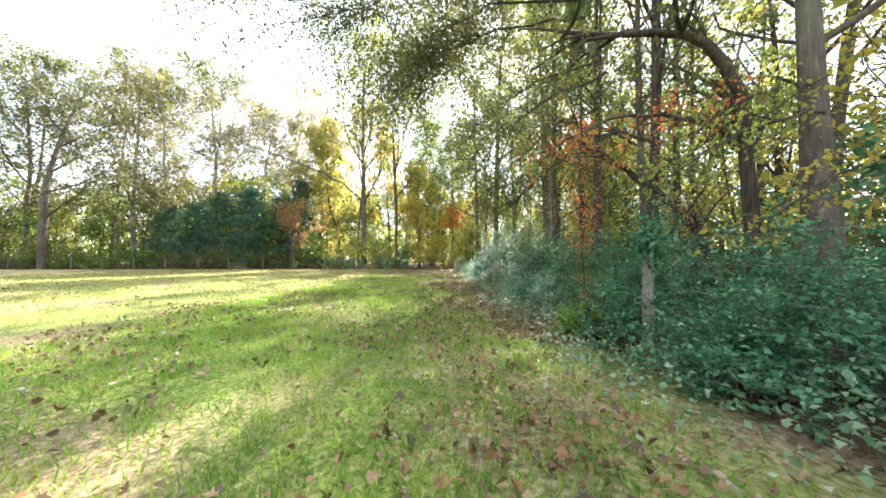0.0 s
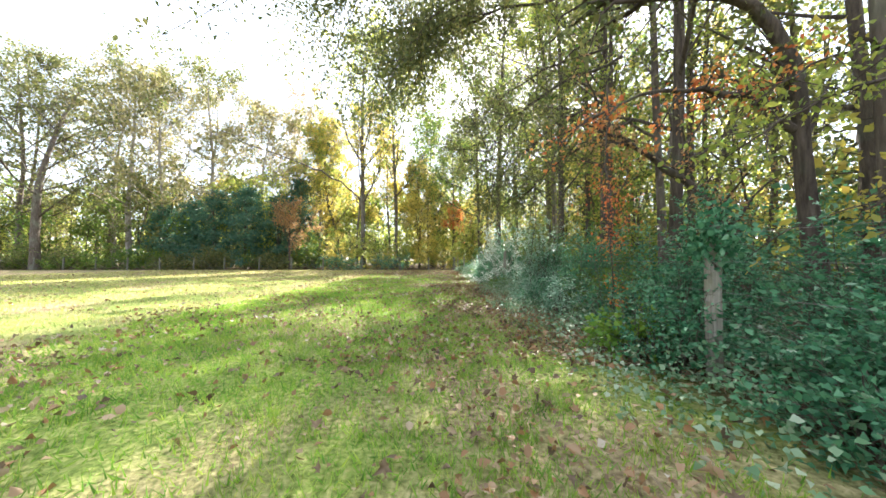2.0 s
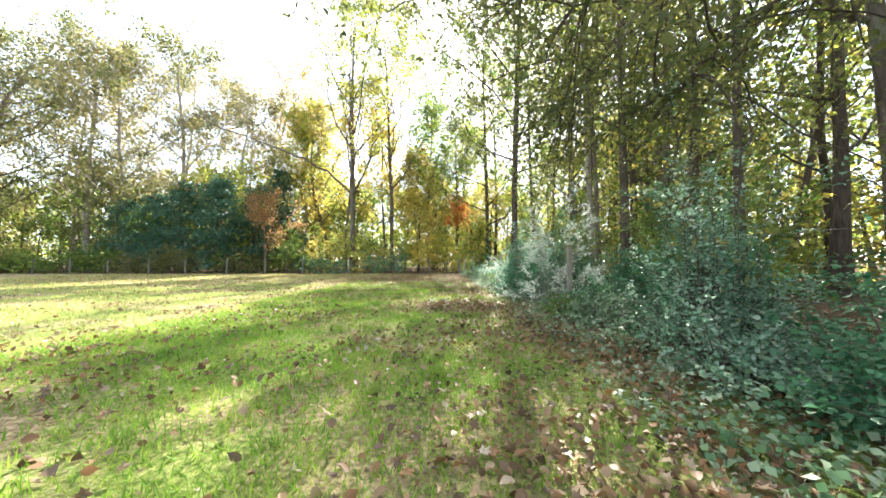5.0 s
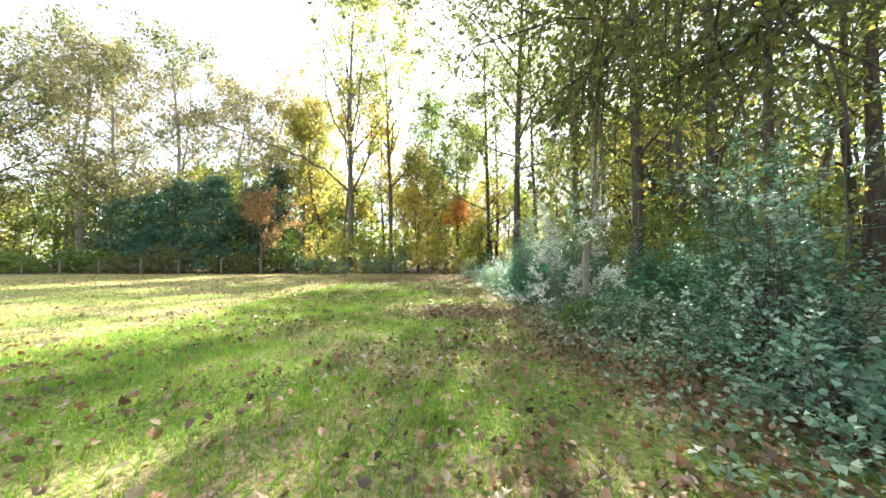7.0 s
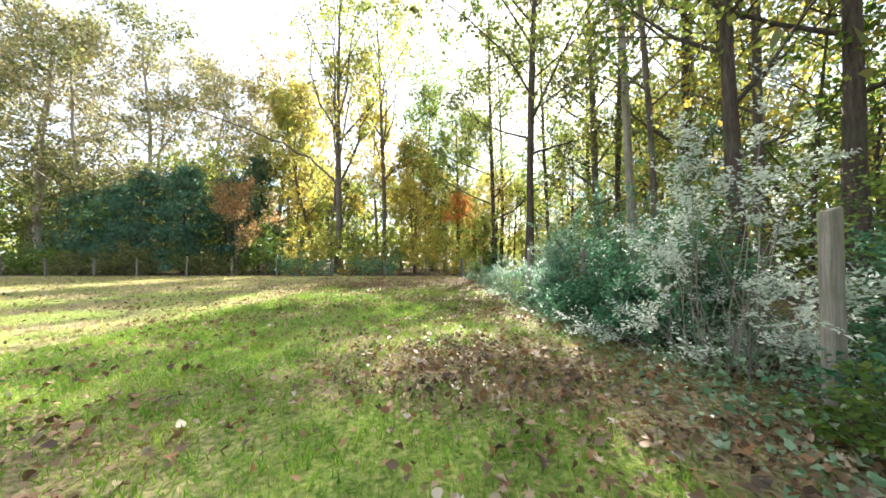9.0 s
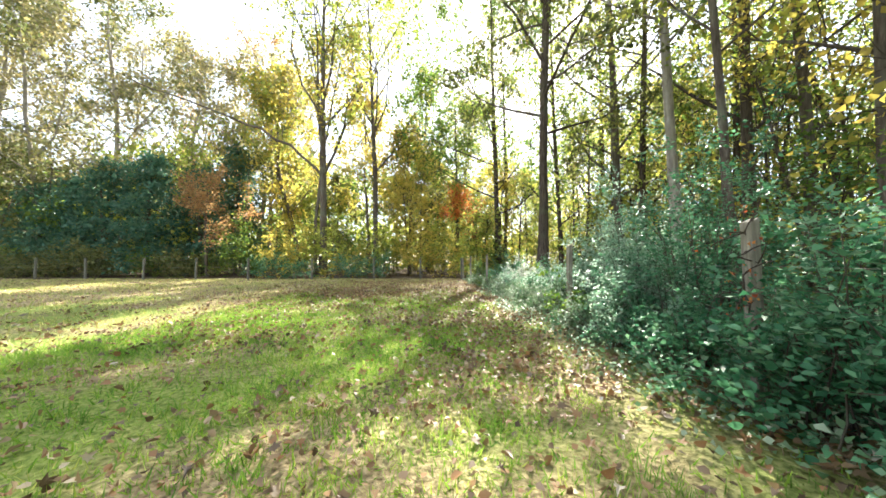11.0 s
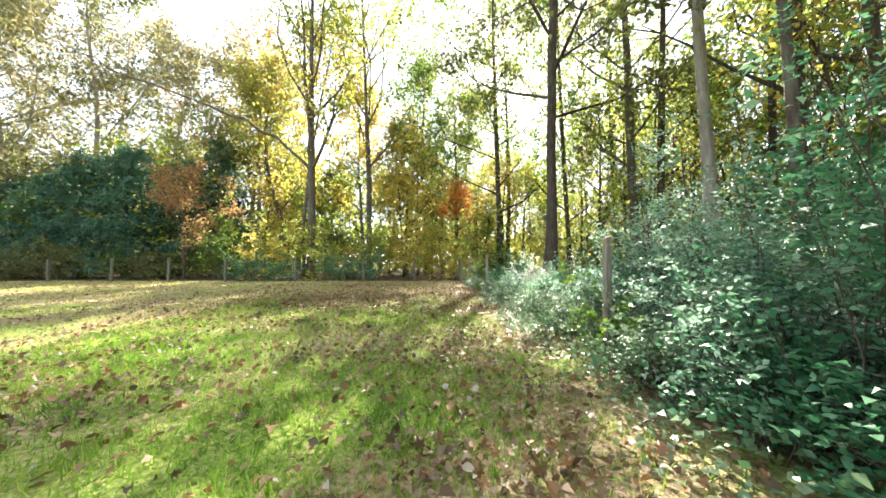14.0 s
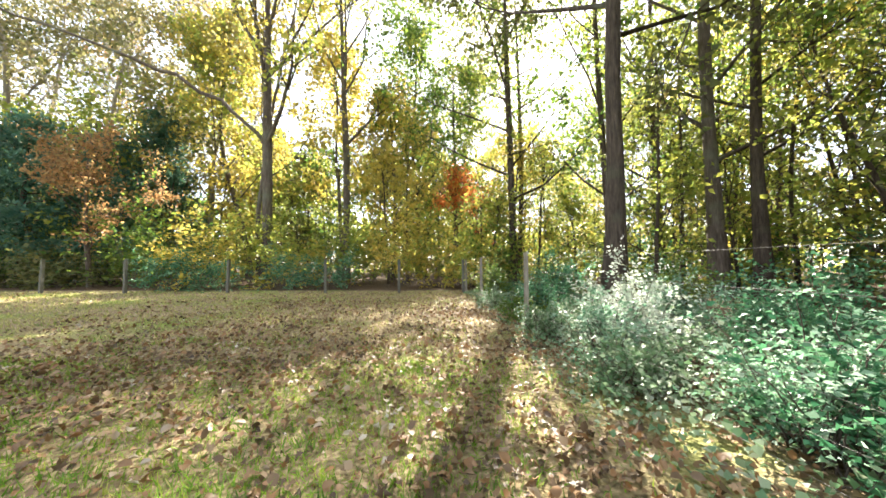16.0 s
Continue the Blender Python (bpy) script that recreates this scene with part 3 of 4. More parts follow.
# trees behind the walker, that close the field
for k in range(16):
    a = radians(150 + k * 15)
    tree("field_edge_tree", math.sin(a) * 62 - 18, math.cos(a) * 48 + 4, 16, 0.25, OLIVE, BARK, "distant tree with thinning autumn leaves", 460 + k, 500, 1.1, 0.12, 0.3, 8, clump=1.2,
         group="trees behind the field", twigs=2)

# understorey: young trees leafed to the ground, that fill the gaps between trunks
for k in range(46):
    x = -56 + k * 1.36 + g.uniform(-0.7, 0.7)
    y = g.uniform(34, 43) if not -13 < x < -3 else g.uniform(38.5, 44)
    y = y + 9 if -2.5 < x < 4 else y
    mat, hue = ((GOLD, "golden"), (LIME, "yellow-green"), (LIME, "yellow-green"), (GREEN, "green"))[int(g.integers(0, 4))] if x > -16 else ((OLIVE, "olive"), (LIME, "yellow-green"), (GREEN, "green"))[int(g.integers(0, 3))]
    tree("young_tree", x, y, g.uniform(5.5, 11), 0.07, mat, BARK_DARK, "young %s tree leafed almost to the ground" % hue, 800 + k, 820, 0.36, 0.06, 0.32, 13, clump=0.75,
         group="young trees behind the far fence", twigs=3)
for k in range(58):
    y = g.uniform(1, 48)
    x = 6.5 + 0.12 * y + g.uniform(0, 1) ** 1.3 * 20
    mat, hue = ((GOLD, "golden"), (LIME, "yellow-green"), (LIME, "yellow-green"), (GREEN, "green"), (OLIVE, "olive"))[int(g.integers(0, 5))]
    tree("young_tree", x, y, g.uniform(4, 11), 0.06, mat, BARK_DARK, "young %s tree leafed almost to the ground" % hue, 860 + k, 620 if x < 16 else 380, 0.23 if x < 14 else 0.34, 0.06, 0.34, 13, clump=0.75,
         group="young trees inside the wood", twigs=3)
for k, (x, y, h, mat, hue) in enumerate([(2.8, 33.5, 4.5, LIME, "yellow-green"), (4.2, 34.5, 8, GOLD, "golden"), (-1.0, 44, 8, LIME, "yellow-green"), (5.8, 35.5, 9, LIME, "yellow-green"),
                                         (3.4, 42, 11, LIME, "yellow-green"), (-1.8, 36, 8.5, GOLD, "golden"), (7.4, 39, 10, LIME, "yellow-green"), (0, 46, 12, GOLD, "golden"), (6, 46, 13, LIME, "yellow-green"), (8.2, 36, 6, LIME, "yellow-green"), (9.6, 40, 8, GOLD, "golden"), (11, 46, 10, LIME, "yellow-green"), (9, 50, 11, LIME, "yellow-green"), (6.9, 42.5, 9, LIME, "yellow-green"), (13.5, 44, 9, GOLD, "golden"), (12, 53, 12, LIME, "yellow-green"),
                                         (8, 29, 10, LIME, "yellow-green"), (10.6, 31, 13, LIME, "yellow-green"), (12.8, 28.6, 12, GREEN, "green"), (13.6, 32, 13, LIME, "yellow-green"), (15.4, 29, 12, GOLD, "golden"),
                                         (9.2, 33.5, 12, GREEN, "green"), (11.3, 36.8, 13, LIME, "yellow-green"), (16.6, 34, 13, LIME, "yellow-green"), (14, 37.4, 13, GOLD, "golden"), (12.2, 25.6, 9, LIME, "yellow-green"),
                                         (14.6, 25.2, 11, GREEN, "green"), (17.6, 30.4, 13, LIME, "yellow-green")]):
    tree("young_tree", x, y, h, 0.08, mat, BARK_DARK, "young %s tree leafed almost to the ground" % hue, 930 + k, 1300, 0.27, 0.06, 0.3, 13, clump=0.7, group="young trees at the wood's corner", twigs=3)
# woods in the distance
n = 16000
wx = g.uniform(-120, 90, n)
wy = 66 + 10 * np.sin(wx * 0.07) + g.normal(size=n) * 5
wz = g.uniform(0, 1, n) ** 0.8 * (8 + 2 * np.sin(wx * 0.31) + 1.5 * np.sin(wx * 0.83 + 1))
k = wx > 45
wx[k], wy[k] = 42 + g.normal(size=k.sum()) * 4, g.uniform(-20, 70, k.sum())
tagged(put("distant_woods", *leaves(np.stack([wx, wy, wz], -1), 0.95, None, 0.7), LIME), "distant autumn woods closing the view", "woods", kind="stuff")

# hedge of undergrowth along the far fence
for k in range(34):
    x = -48 + k * 1.55 + g.uniform(-0.5, 0.5)
    y = g.uniform(30.6, 33.5)
    mat, hue = ((LIME, "yellow-green"), (GOLD, "golden"), (GREEN, "green"), (LIME, "yellow-green"))[int(g.integers(0, 4))] if x > -15 else ((OLIVE, "olive"), (GREEN, "green"))[int(g.integers(0, 2))]
    shrub("hedge_shrub", x, y, g.uniform(1.6, 4.4) if x > -14 else g.uniform(1.0, 2.0), 1.7, mat, "%s shrub in the undergrowth behind the far fence" % hue, 500 + k, 33, 37, 0.18, 0.25,
          "undergrowth along the far fence", 0.65)
for k, (x, y, h) in enumerate([(-10.3, 29.9, 1.3), (-9.0, 30.2, 1.1), (-6.2, 30.4, 1.2), (-4.4, 30.3, 1.3)]):
    shrub("hedge_shrub", x, y, h, 1.2, TEAL, "dark blue-green shrub behind the far fence", 540 + k, 50, 40, 0.09, 0.4, "undergrowth along the far fence")
# undergrowth inside the wood
for k in range(40):
    y = g.uniform(1.5, 44)
    x = g.uniform(5.5, 12) + 0.12 * y
    mat, hue = ((LIME, "yellow-green"), (GREEN, "green"), (OLIVE, "olive"), (TEAL, "blue-green"))[int(g.integers(0, 4))]
    shrub("understorey_shrub", x, y, g.uniform(1.2, 3.4), 1.5, mat, "%s shrub growing under the trees" % hue, 560 + k, 26, 30, 0.15, 0.3, "undergrowth inside the wood", 0.65)

# ---- shrubs along the near fence: x, y, height, radius, leaves, leaf length ----
FENCE_SHRUBS = [
    (2.45, 2.0, 0.75, 0.6, TEAL, 0.047), (3.2, 2.7, 1.15, 0.85, TEAL, 0.047), (2.5, 3.8, 0.9, 0.6, TEAL, 0.043), (3.5, 4.4, 1.35, 0.9, TEAL, 0.047), (2.6, 5.1, 0.7, 0.6, GREEN, 0.043),
    (3.6, 1.4, 1.05, 0.8, TEAL, 0.051), (4.5, 2.3, 1.3, 0.9, TEAL, 0.051), (2.7, 6.3, 1.0, 0.6, TEAL, 0.05), (2.3, 8.1, 1.5, 0.62, PALE, 0.045), (3.4, 7.0, 1.25, 0.8, TEAL, 0.055),
    (2.75, 8.6, 1.3, 0.6, TEAL, 0.05), (3.4, 9.6, 0.95, 0.8, TEAL, 0.055), (4.0, 11.0, 1.4, 0.9, GREEN, 0.06), (3.1, 10.9, 0.8, 0.6, TEAL, 0.05),
    (2.0, 13.0, 0.9, 0.5, TEAL, 0.05), (2.3, 14.5, 1.35, 0.7, TEAL, 0.05), (3.4, 13.2, 1.7, 0.85, GREEN, 0.055), (3.1, 15.1, 2.0, 0.85, TEAL, 0.05), (2.55, 12.4, 1.35, 0.62, TEAL, 0.05),
    (2.35, 15.6, 1.6, 0.62, PALE, 0.045), (2.65, 16.8, 1.75, 0.6, PALE, 0.05), (2.2, 17.1, 0.85, 0.5, PALE, 0.045), (1.95, 14.9, 0.85, 0.5, PALE, 0.045), (3.3, 16.8, 1.3, 0.8, TEAL, 0.055), (2.9, 18.2, 0.61, 0.7, TEAL, 0.055),
    (2.2, 19.5, 0.43, 0.55, PALE, 0.05), (3.2, 20.3, 0.61, 0.8, TEAL, 0.06), (2.35, 21.5, 0.68, 0.5, SUNLIT_PALE, 0.05), (3.5, 22.3, 0.65, 0.8, PALE, 0.06), (2.0, 23.6, 0.61, 0.55, TEAL, 0.055),
    (2.7, 25.0, 0.95, 0.8, TEAL, 0.06), (4.1, 18.8, 0.83, 0.9, TEAL, 0.06), (4.7, 21.6, 0.72, 0.9, TEAL, 0.065), (1.7, 26.8, 0.9, 0.55, GREEN, 0.06), (3.5, 27.2, 1.1, 0.9, GREEN, 0.07), (4.9, 24.4, 0.9, 0.9, GREEN, 0.065),
]
for k, (x, y, h, r, mat, leaf) in enumerate(FENCE_SHRUBS):
    hue = {"blue_green_leaves": "dense blue-green shrub", "green_leaves": "green leafy shrub", "sunlit_pale_leaves": "pale-leaved shrub coloured as if sunlit", "pale_blue_green_leaves": "pale blue-green shrub"}[mat.name]
    shrub("fence_shrub", x, y, h, r, mat, hue + " with arching stems beside the wire fence", 600 + k, 96 if y < 17.5 else 72, 72 if y < 17.5 else 54, leaf if y < 17.5 or y > 21 else leaf * 0.75, 0.35, sprays=0.3, fill=0.6)
shrub("pale_shrub", 1.95, 11.35, 1.15, 0.78, SUNLIT_PALE, "pale shrub with feathery sprays coloured as if sunlit beside a fence post", 640, 48, 150, 0.04, 0.12, sprays=0.75, fill=0.45, bark=BARK_PALE, wide=0.5, clear=5)
shrub("bramble", 1.75, 3.4, 0.35, 0.35, VIVID, "low bright green bramble at the foot of the fence", 641, 26, 16, 0.055, 0.7, wide=0.75, shape="oval")
shrub("bramble", 1.6, 3.7, 0.22, 0.25, VIVID, "low bright green bramble at the foot of the fence", 642, 22, 16, 0.055, 0.7, wide=0.75, shape="oval")
shrub("bramble", 1.72, 16.15, 0.55, 0.35, VIVID, "bright green broad-leaved bramble round a fence post", 643, 26, 18, 0.055, 0.6, wide=0.8, shape="oval")
shrub("bramble", 1.65, 13.1, 0.5, 0.45, TEAL, "blue-green broad-leaved bramble before the fence", 644, 26, 18, 0.055, 0.6, wide=0.8, shape="oval")

# low plants creeping out on to the grass: x, y, height, radius
for k, (x, y, h, r, mat) in enumerate([(1.95, 5.6, 0.4, 0.5, PALE), (2.1, 6.6, 0.4, 0.5, TEAL), (1.85, 7.4, 0.3, 0.4, PALE), (1.9, 9.6, 0.28, 0.4, IVY), (1.75, 10.1, 0.2, 0.4, GREEN), (2.2, 10.2, 0.45, 0.5, TEAL),
                                       (1.75, 12.2, 0.5, 0.5, TEAL), (2.0, 12.6, 0.7, 0.5, TEAL), (1.7, 13.9, 0.4, 0.4, TEAL), (1.75, 14.6, 0.45, 0.45, TEAL), (1.6, 15.3, 0.3, 0.4, IVY), (1.7, 17.0, 0.35, 0.45, IVY),
                                       (1.75, 18.3, 0.3, 0.45, IVY), (1.9, 19.2, 0.55, 0.5, TEAL), (1.55, 20.2, 0.22, 0.4, IVY), (1.75, 21.0, 0.5, 0.45, PALE), (1.5, 22.0, 0.3, 0.4, IVY), (1.55, 23.2, 0.25, 0.4, GREEN),
                                       (1.3, 25.0, 0.3, 0.4, IVY), (1.9, 3.2, 0.45, 0.45, TEAL), (1.95, 1.9, 0.4, 0.45, TEAL), (2.05, 4.4, 0.5, 0.5, TEAL)]):
    hue = {GREEN: "green", TEAL: "blue-green", PALE: "pale green", IVY: "grey-green"}[mat]
    shrub("creeping_plant", x, y, h, r, mat, "low %s leafy plant creeping out on to the grass" % hue, 660 + k, 48, 40, 0.045, 0.5, "low plants along the fence", 0.7, cat="plant")

# ---- fences ----
def fence(label, posts, seed, wood):
    """Square weathered posts and slack wires stapled to them; posts are (x, y, height, half width)."""
    g = np.random.default_rng(seed)
    thing = tagged(new("wire_fence"), label, "fence")
    for x, y, h, w in posts:
        bm = bmesh.new()
        bmesh.ops.create_cube(bm, size=1.0)
        for v in bm.verts:
            v.co = Vector((v.co.x * 2 * w, v.co.y * 2 * w, (v.co.z + 0.5) * (h + 0.15) - 0.15 + (v.co.x * 0.03 if v.co.z > 0 else 0)))
        bmesh.ops.subdivide_edges(bm, edges=[e for e in bm.edges if abs(e.verts[0].co.z - e.verts[1].co.z) > 0.3], cuts=7)
        bmesh.ops.bevel(bm, geom=[e for e in bm.edges if len(e.link_faces) == 2 and e.calc_face_angle(0) > 1.0], offset=w * 0.16, segments=2, affect="EDGES")
        for v in bm.verts:
            v.co += Vector(g.normal(size=3).tolist()) * w * 0.03
        me = bpy.data.meshes.new("post")
        bm.to_mesh(me)
        bm.free()
        me.materials.append(wood)
        ob = new("post", me)
        ob.parent = thing
        ob.matrix_local = pose(x, y, 0, g.normal() * 1.2, g.normal() * 1.2, g.uniform(-12, 12))
    for z in (0.12, 0.3, 0.48, 0.68, 0.9, 1.1):
        line = []
        for (xa, ya, _, wa), (xb, yb, _, _) in zip(posts, posts[1:]):
            side = -wa * 1.02
            for t in np.linspace(0, 1, 6)[:-1]:
                line.append((xa + (xb - xa) * t + side * (abs(xb - xa) < abs(yb - ya)), ya + (yb - ya) * t + side * (abs(xb - xa) >= abs(yb - ya)), z - 0.05 * t * (1 - t) + g.normal() * 0.004))
        line.append((posts[-1][0], posts[-1][1], z))
        put("wire", *tubes([(np.array(line), np.full(len(line), 0.0012))], 4), STEEL, thing)
    return thing


fence("weathered square wooden fence posts with slack wire beside the lawn",
      [(2.1, -0.2, 1.2, 0.034), (2.05, 2.95, 1.18, 0.04), (1.93, 10.56, 1.21, 0.038), (1.8, 13.43, 1.2, 0.036), (1.76, 16.3, 1.2, 0.034),
       (1.42, 22.7, 1.22, 0.034), (1.15, 26.0, 1.2, 0.034), (1.0, 28.8, 1.2, 0.034)], 31, POST_WOOD)
fence("weathered wooden posts and wire along the far side of the field",
      [(x, 28.8 + dy, 1.2, 0.045) for x, dy in ((-44, 0.4), (-41, 0.3), (-38, 0.4), (-35, 0.2), (-32, 0.2), (-29, 0.1), (-25.9, 0), (-22.9, 0.1), (-20, 0), (-16.9, 0.1), (-13.9, 0), (-11, 0),
                                           (-7.5, 0.1), (-4.0, 0), (-1.4, 0), (0.9, 0))], 32, POST_SHADE)

# ---- vines and hanging branches ----
def spray(name, pts, r, mat, label, seed, count, leaf, sag=0.25, wide=0.65, shape="kite", cat="branch", bark=BARK_DARK, spread=0.3, loose=0.0):
    """A bough along pts with side twigs, leaves hanging along them."""
    g = np.random.default_rng(seed)
    thing = tagged(new(name), label, cat)
    base = np.array(pts[0], float)
    thing.location = base
    p = np.array(pts, float) - base
    t = np.linspace(0, len(p) - 1, 14)
    main = np.stack([np.interp(t, np.arange(len(p)), p[:, i]) for i in range(3)], -1) + g.normal(size=(14, 3)) * 0.025
    main[0] = 0
    lines, pool = [(main, taper(r, 0.006, 14))], [main[4:]]
    L = np.linalg.norm(p[-1] - p[0])
    for k in range(26 if loose else 16):
        i = int(g.integers(3, 13))
        tw = bent(g, main[i], unit(main[i] - main[i - 1]) + g.normal(size=3) * 0.8, L * g.uniform(0.12, spread), 6, 0.15, 0, sag)
        lines.append((tw, taper(max(r * 0.3, 0.005), 0.003, 6)))
        pool.append(tw[1:])
    for k, line in enumerate(lines):
        put("twig" if k else "bough", *tubes([line], 6), bark, thing, smooth=True)
    pool = np.concatenate(pool)
    c = pool[g.integers(0, len(pool), count)] + g.normal(size=(count, 3)) * (loose or leaf * 1.3)
    put("foliage", *leaves(c, leaf, np.tile([0, 0, -0.5], (count, 1)), wide, shape, 1.6, seed=seed), mat, thing)
    return thing


spray("oak_limb", [(4.85, 4.6, 0), (4.8, 4.6, 1.6), (4.75, 4.6, 2.9), (4.55, 4.6, 3.9), (4.0, 4.6, 4.45), (3.2, 4.7, 4.6), (2.3, 4.8, 4.65), (1.6, 4.9, 4.4)], 0.13, OLIVE, "dark arching oak limb reaching over the fence", 700, 900, 0.11, spread=0.4)
spray("oak_limb", [(5.6, 6.0, 0.1), (5.0, 6.0, 1.6), (4.1, 6.0, 2.45), (3.2, 6.0, 3.1), (2.5, 5.9, 3.3)], 0.10, RUSSET, "dark leaning limb with rusty leaves", 701, 700, 0.08, spread=0.4)
spray("oak_limb", [(4.75, 4.6, 2.6), (4.3, 4.6, 3.0), (3.6, 4.6, 3.2), (2.7, 4.6, 3.15), (1.8, 4.7, 2.75)], 0.06, SCARLET, "thin dark limb carrying a few red leaves", 702, 700, 0.07, spread=0.35)
spray("red_vine", [(2.1, 4.5, 3.2), (2.08, 4.5, 2.2), (2.12, 4.45, 1.4), (2.05, 4.4, 0.35)], 0.012, SCARLET, "red creeper hanging down beside the fence", 703, 620, 0.06, 0.6, 0.7, "lobed", cat="vine", spread=0.16)
for k, (x, y, z, n, s) in enumerate([(3.6, 3.1, 2.3, 300, 0.07), (3.9, 2.4, 1.7, 260, 0.07), (4.1, 3.6, 2.9, 300, 0.07)]):
    spray("beech_branch", [(x + 1.0, y + 0.4, z + 0.4), (x + 0.3, y, z + 0.25), (x - 0.4, y + 0.1, z), (x - 1.0, y + 0.3, z - 0.45)], 0.02, GOLD if k == 1 else LIME, "low branch of broad yellow-green beech leaves", 710 + k, n, s, 0.3, 0.55, "oval", spread=0.45)
for k, pts in enumerate([[(3.8, 7.8, 7.8), (1.4, 7.4, 7.4), (-0.2, 7.1, 6.3), (-1.15, 7.0, 4.4)], [(3.8, 7.3, 7.7), (1.0, 7.0, 7.5), (-1.2, 6.9, 7.1), (-2.9, 6.8, 6.5)],
                         [(3.8, 7.9, 7.4), (1.6, 7.6, 6.9), (0.1, 7.5, 6.2), (-0.8, 7.4, 5.6)], [(4.6, 8.4, 6.2), (2.8, 8.2, 5.3), (1.4, 8.0, 4.2), (0.8, 7.9, 3.0)],
                         [(4.8, 9.3, 5.6), (3.2, 9.1, 4.8), (1.9, 9.0, 3.6), (1.1, 8.9, 2.6)], [(4.8, 8.3, 4.5), (3.6, 8.2, 3.9), (2.4, 8.1, 3.0), (1.7, 8.0, 2.2)],
                         [(5.0, 10.0, 7.5), (3.4, 10.0, 7.0), (1.8, 9.9, 6.0), (0.6, 9.8, 4.6)]]):
    spray("oak_branch", pts, 0.04, OLIVE, "drooping oak branch with small dull green leaves over the path", 720 + k, 8000 if k < 3 else 4200, 0.085 if k < 3 else 0.07, 0.35, 0.5, spread=0.6, loose=0.22 if k < 3 else 0.2)
spray("ivy_clump", [(2.05, 2.9, 0.85), (2.07, 2.9, 1.0), (2.03, 2.88, 1.15), (2.08, 2.9, 1.24)], 0.012, TEAL, "bushy ivy crowning a fence post", 730, 800, 0.045, 0.3, 0.8, "oval", cat="vine", spread=0.45, loose=0.075)
spray("red_vine", [(1.75, 13.42, 0.3), (1.76, 13.4, 0.7), (1.75, 13.4, 1.0), (1.77, 13.42, 1.2)], 0.006, SCARLET, "red-leaved creeper climbing a fence post", 731, 40, 0.045, 0.3, 0.8, "lobed", cat="vine", spread=0.25)

# ---- ground cover ----
def cover(name, c, size, mat, label, shape, wide, flat, axis=None, spread=1.0, cat="ground cover", lift=0.01):
    c = c + np.array([0, 0, lift])
    return tagged(put(name, *leaves(c, size, axis, wide, shape, spread, flat), mat), label, cat, kind="stuff")


def strewn(x, y):
    """How thickly fallen leaves lie."""
    strip = np.clip(1.35 - np.abs(x - 1.0) / 1.5, 0.32, 1) * np.where(y < 3.2, 0.5, 1.0)
    worn = np.clip(1 - np.hypot((x + 0.2) / 1.4, (y - 11.6) / 1.1), 0, 1) + 0.45 * np.clip(1.25 - np.hypot((x + 2.2) / 2.6, (y - 20.6) / 1.8), 0, 1)
    carpet = 0.6 * np.clip(1.1 - np.abs(x - 1.3) / 0.7, 0, 1) * ((y > 3.2) & (y < 10.5))
    return np.clip(strip * (0.15 + 0.85 * drift(x, y, 1.3, 2.2) ** 1.5) + worn + carpet, 0, 1)


def on_lawn(x, y, g):
    return (x < edge_x(y) + g.normal(size=len(x)) * 0.12) & (y < 29.5) & (g.random(len(x)) < (0.35 + 0.65 * drift(x, y, 0.9, 1.0)) * np.clip(1.15 - (0.35 + 0.55 * (y > 2.6)) * x, 0.25, 1) * np.clip(1.5 - 1.1 * strewn(x, y), 0.3, 1))


c = scatter(g, 360000, -4.5, 1.6, 0.2, 21, on_lawn)
up = np.tile([0, 0, 1.0], (len(c), 1))
cover("grass", c, 0.062, GRASS, "short green and straw-coloured autumn lawn grass", "blade", 0.13, 0.0, up, 1.5, "grass", -0.005)
c = scatter(g, 150000, -26, 1.6, 4, 29.4, on_lawn)
c = c[(c[:, 0] < -4) | (c[:, 1] > 20)]
cover("grass", c, 0.07, STRAW, "short green and straw-coloured grass across the field", "blade", 0.3, 0.0, np.tile([0, 0, 1.0], (len(c), 1)), 1.3, "grass", -0.005)


def leafy(x, y, g):
    return g.random(len(x)) < strewn(x, y)


def bare_spots(x, y, g):
    return leafy(x, y, g) | ((y > 15) & (g.random(len(x)) < 0.18))


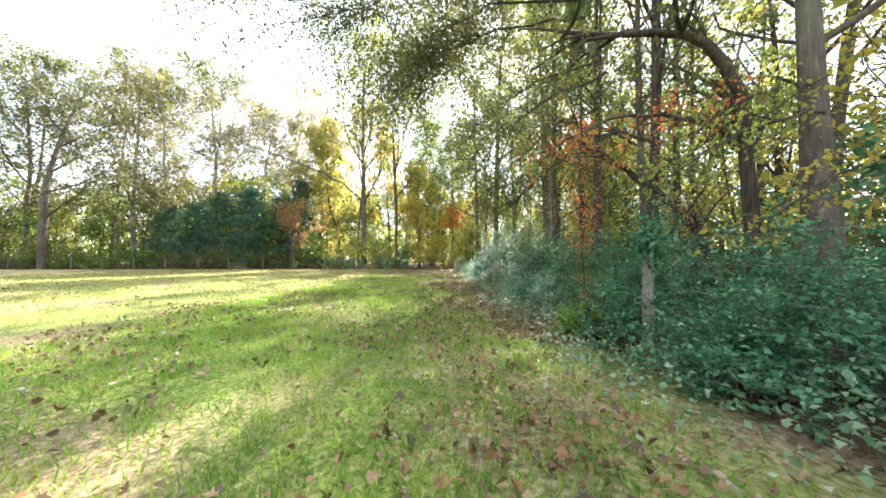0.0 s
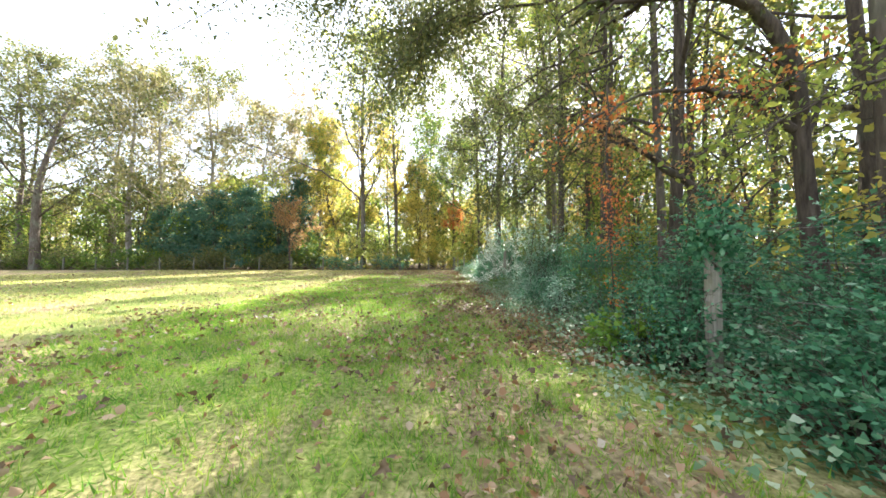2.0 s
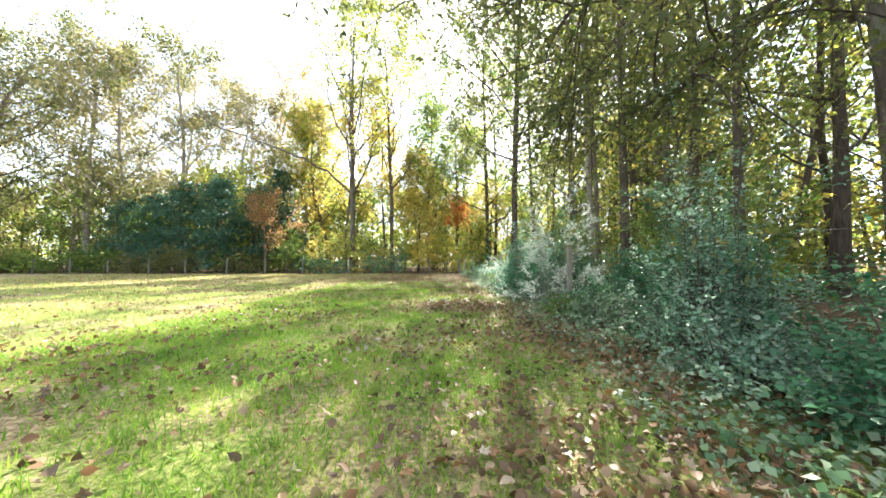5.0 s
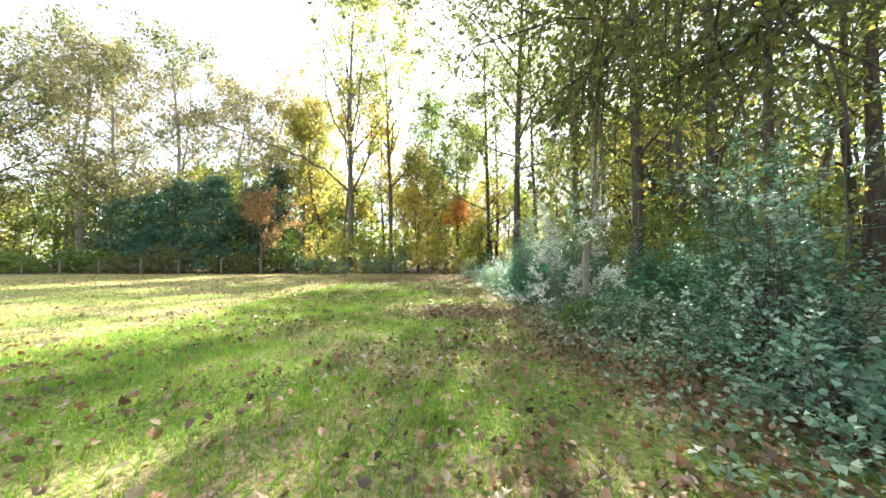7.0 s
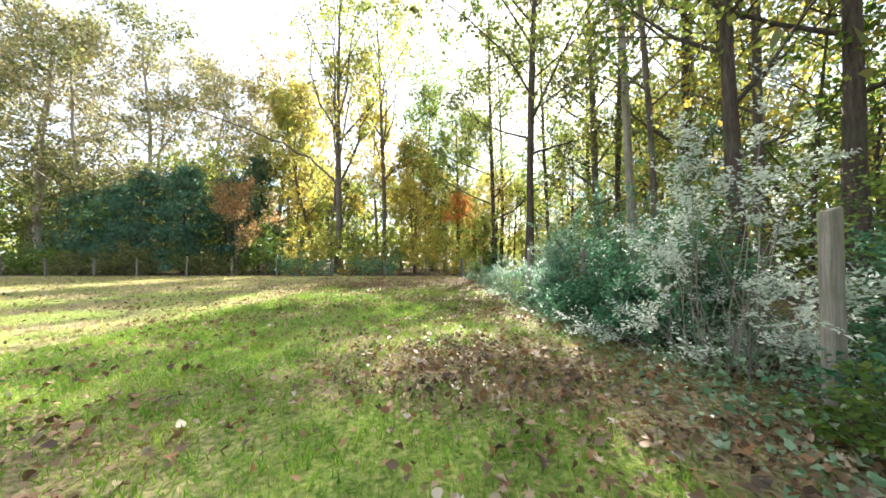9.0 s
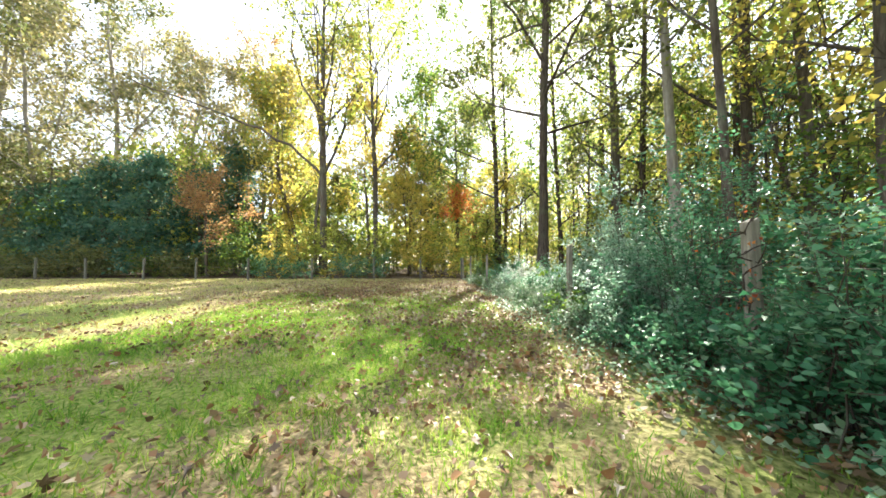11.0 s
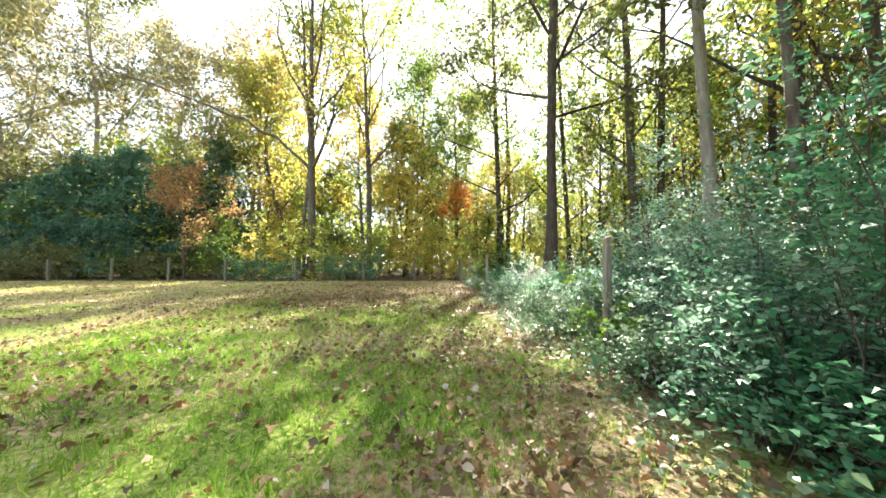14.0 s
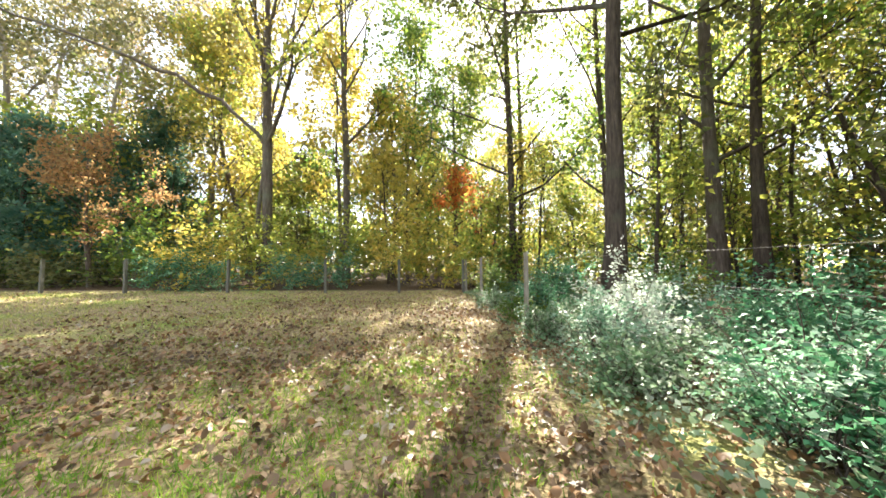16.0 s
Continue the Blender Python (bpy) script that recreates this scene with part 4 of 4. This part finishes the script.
cover("fallen_leaves", scatter(g, 19000, -5, 2.1, 0.3, 23, leafy), 0.095, LITTER, "curled brown and pale fallen leaves on the lawn", "lobed", 0.85, 0.5, lift=0.05, cat="leaf litter")
cover("fallen_leaves", scatter(g, 52000, -5, 2.1, 0.3, 26, leafy), 0.055, LITTER, "small curled brown fallen leaves on the lawn", "oval", 0.75, 0.5, lift=0.042, cat="leaf litter")
cover("fallen_leaves", scatter(g, 15000, -7, 1.2, 14.5, 27, lambda x, y, g: g.random(len(x)) < 0.4 * drift(x, y, 0.8, 4.0)), 0.06, LITTER,
      "drifts of dry brown leaves on the worn grass", "oval", 0.75, 0.55, lift=0.022, cat="leaf litter")
# Leaf bits; many of them stand in for dark shaded gaps between blades.
cover("leaf_and_shade_specks", scatter(g, 85000, -5, 2.2, 0.2, 29, bare_spots), 0.04, LITTER, "broken bits of dry brown leaves, some standing for shaded gaps in the grass", "kite", 0.8, 0.6, lift=0.03, cat="leaf litter")
cover("fallen_leaves", scatter(g, 9000, 1.6, 14, 0, 40), 0.10, LITTER, "brown fallen leaves on the floor of the wood", "lobed", 0.9, 0.75, lift=0.02, cat="leaf litter")
c = scatter(g, 6000, -24, -5, 6, 28.5)
cover("fallen_leaves", c, 0.07, LITTER, "scattered fallen leaves across the field", "kite", 0.9, 0.7, lift=0.03, cat="leaf litter")
# tufts of longer grass
seeds = scatter(g, 2400, -4.5, 1.7, 0.2, 22, on_lawn)
c = (seeds[:, None] + g.normal(size=(len(seeds), 40, 3)) * np.array([0.06, 0.06, 0])).reshape(-1, 3)
cover("grass_tufts", c, 0.09, VIVID, "tufts of longer bright green grass in the lawn", "blade", 0.07, 0.0, np.tile([0, 0, 1.0], (len(c), 1)), 1.0, "grass", -0.005)


def under_fence(x, y, g):
    return (x > edge_x(y) - 0.1 + g.normal(size=len(x)) * 0.2) & (g.random(len(x)) < 0.3 + 0.7 * drift(x, y, 1.5, 0.3))


c = scatter(g, 90000, 0.9, 3.6, 0.0, 29, under_fence)
c[:, 2] += np.abs(g.normal(size=len(c))) * 0.13 * np.clip((c[:, 0] - 0.9) / 0.8, 0.15, 1.3)
cover("ground_ivy", c, 0.046, IVY, "low grey-green ivy creeping out from under the fence", "kite", 0.8, 0.45, lift=0.02)
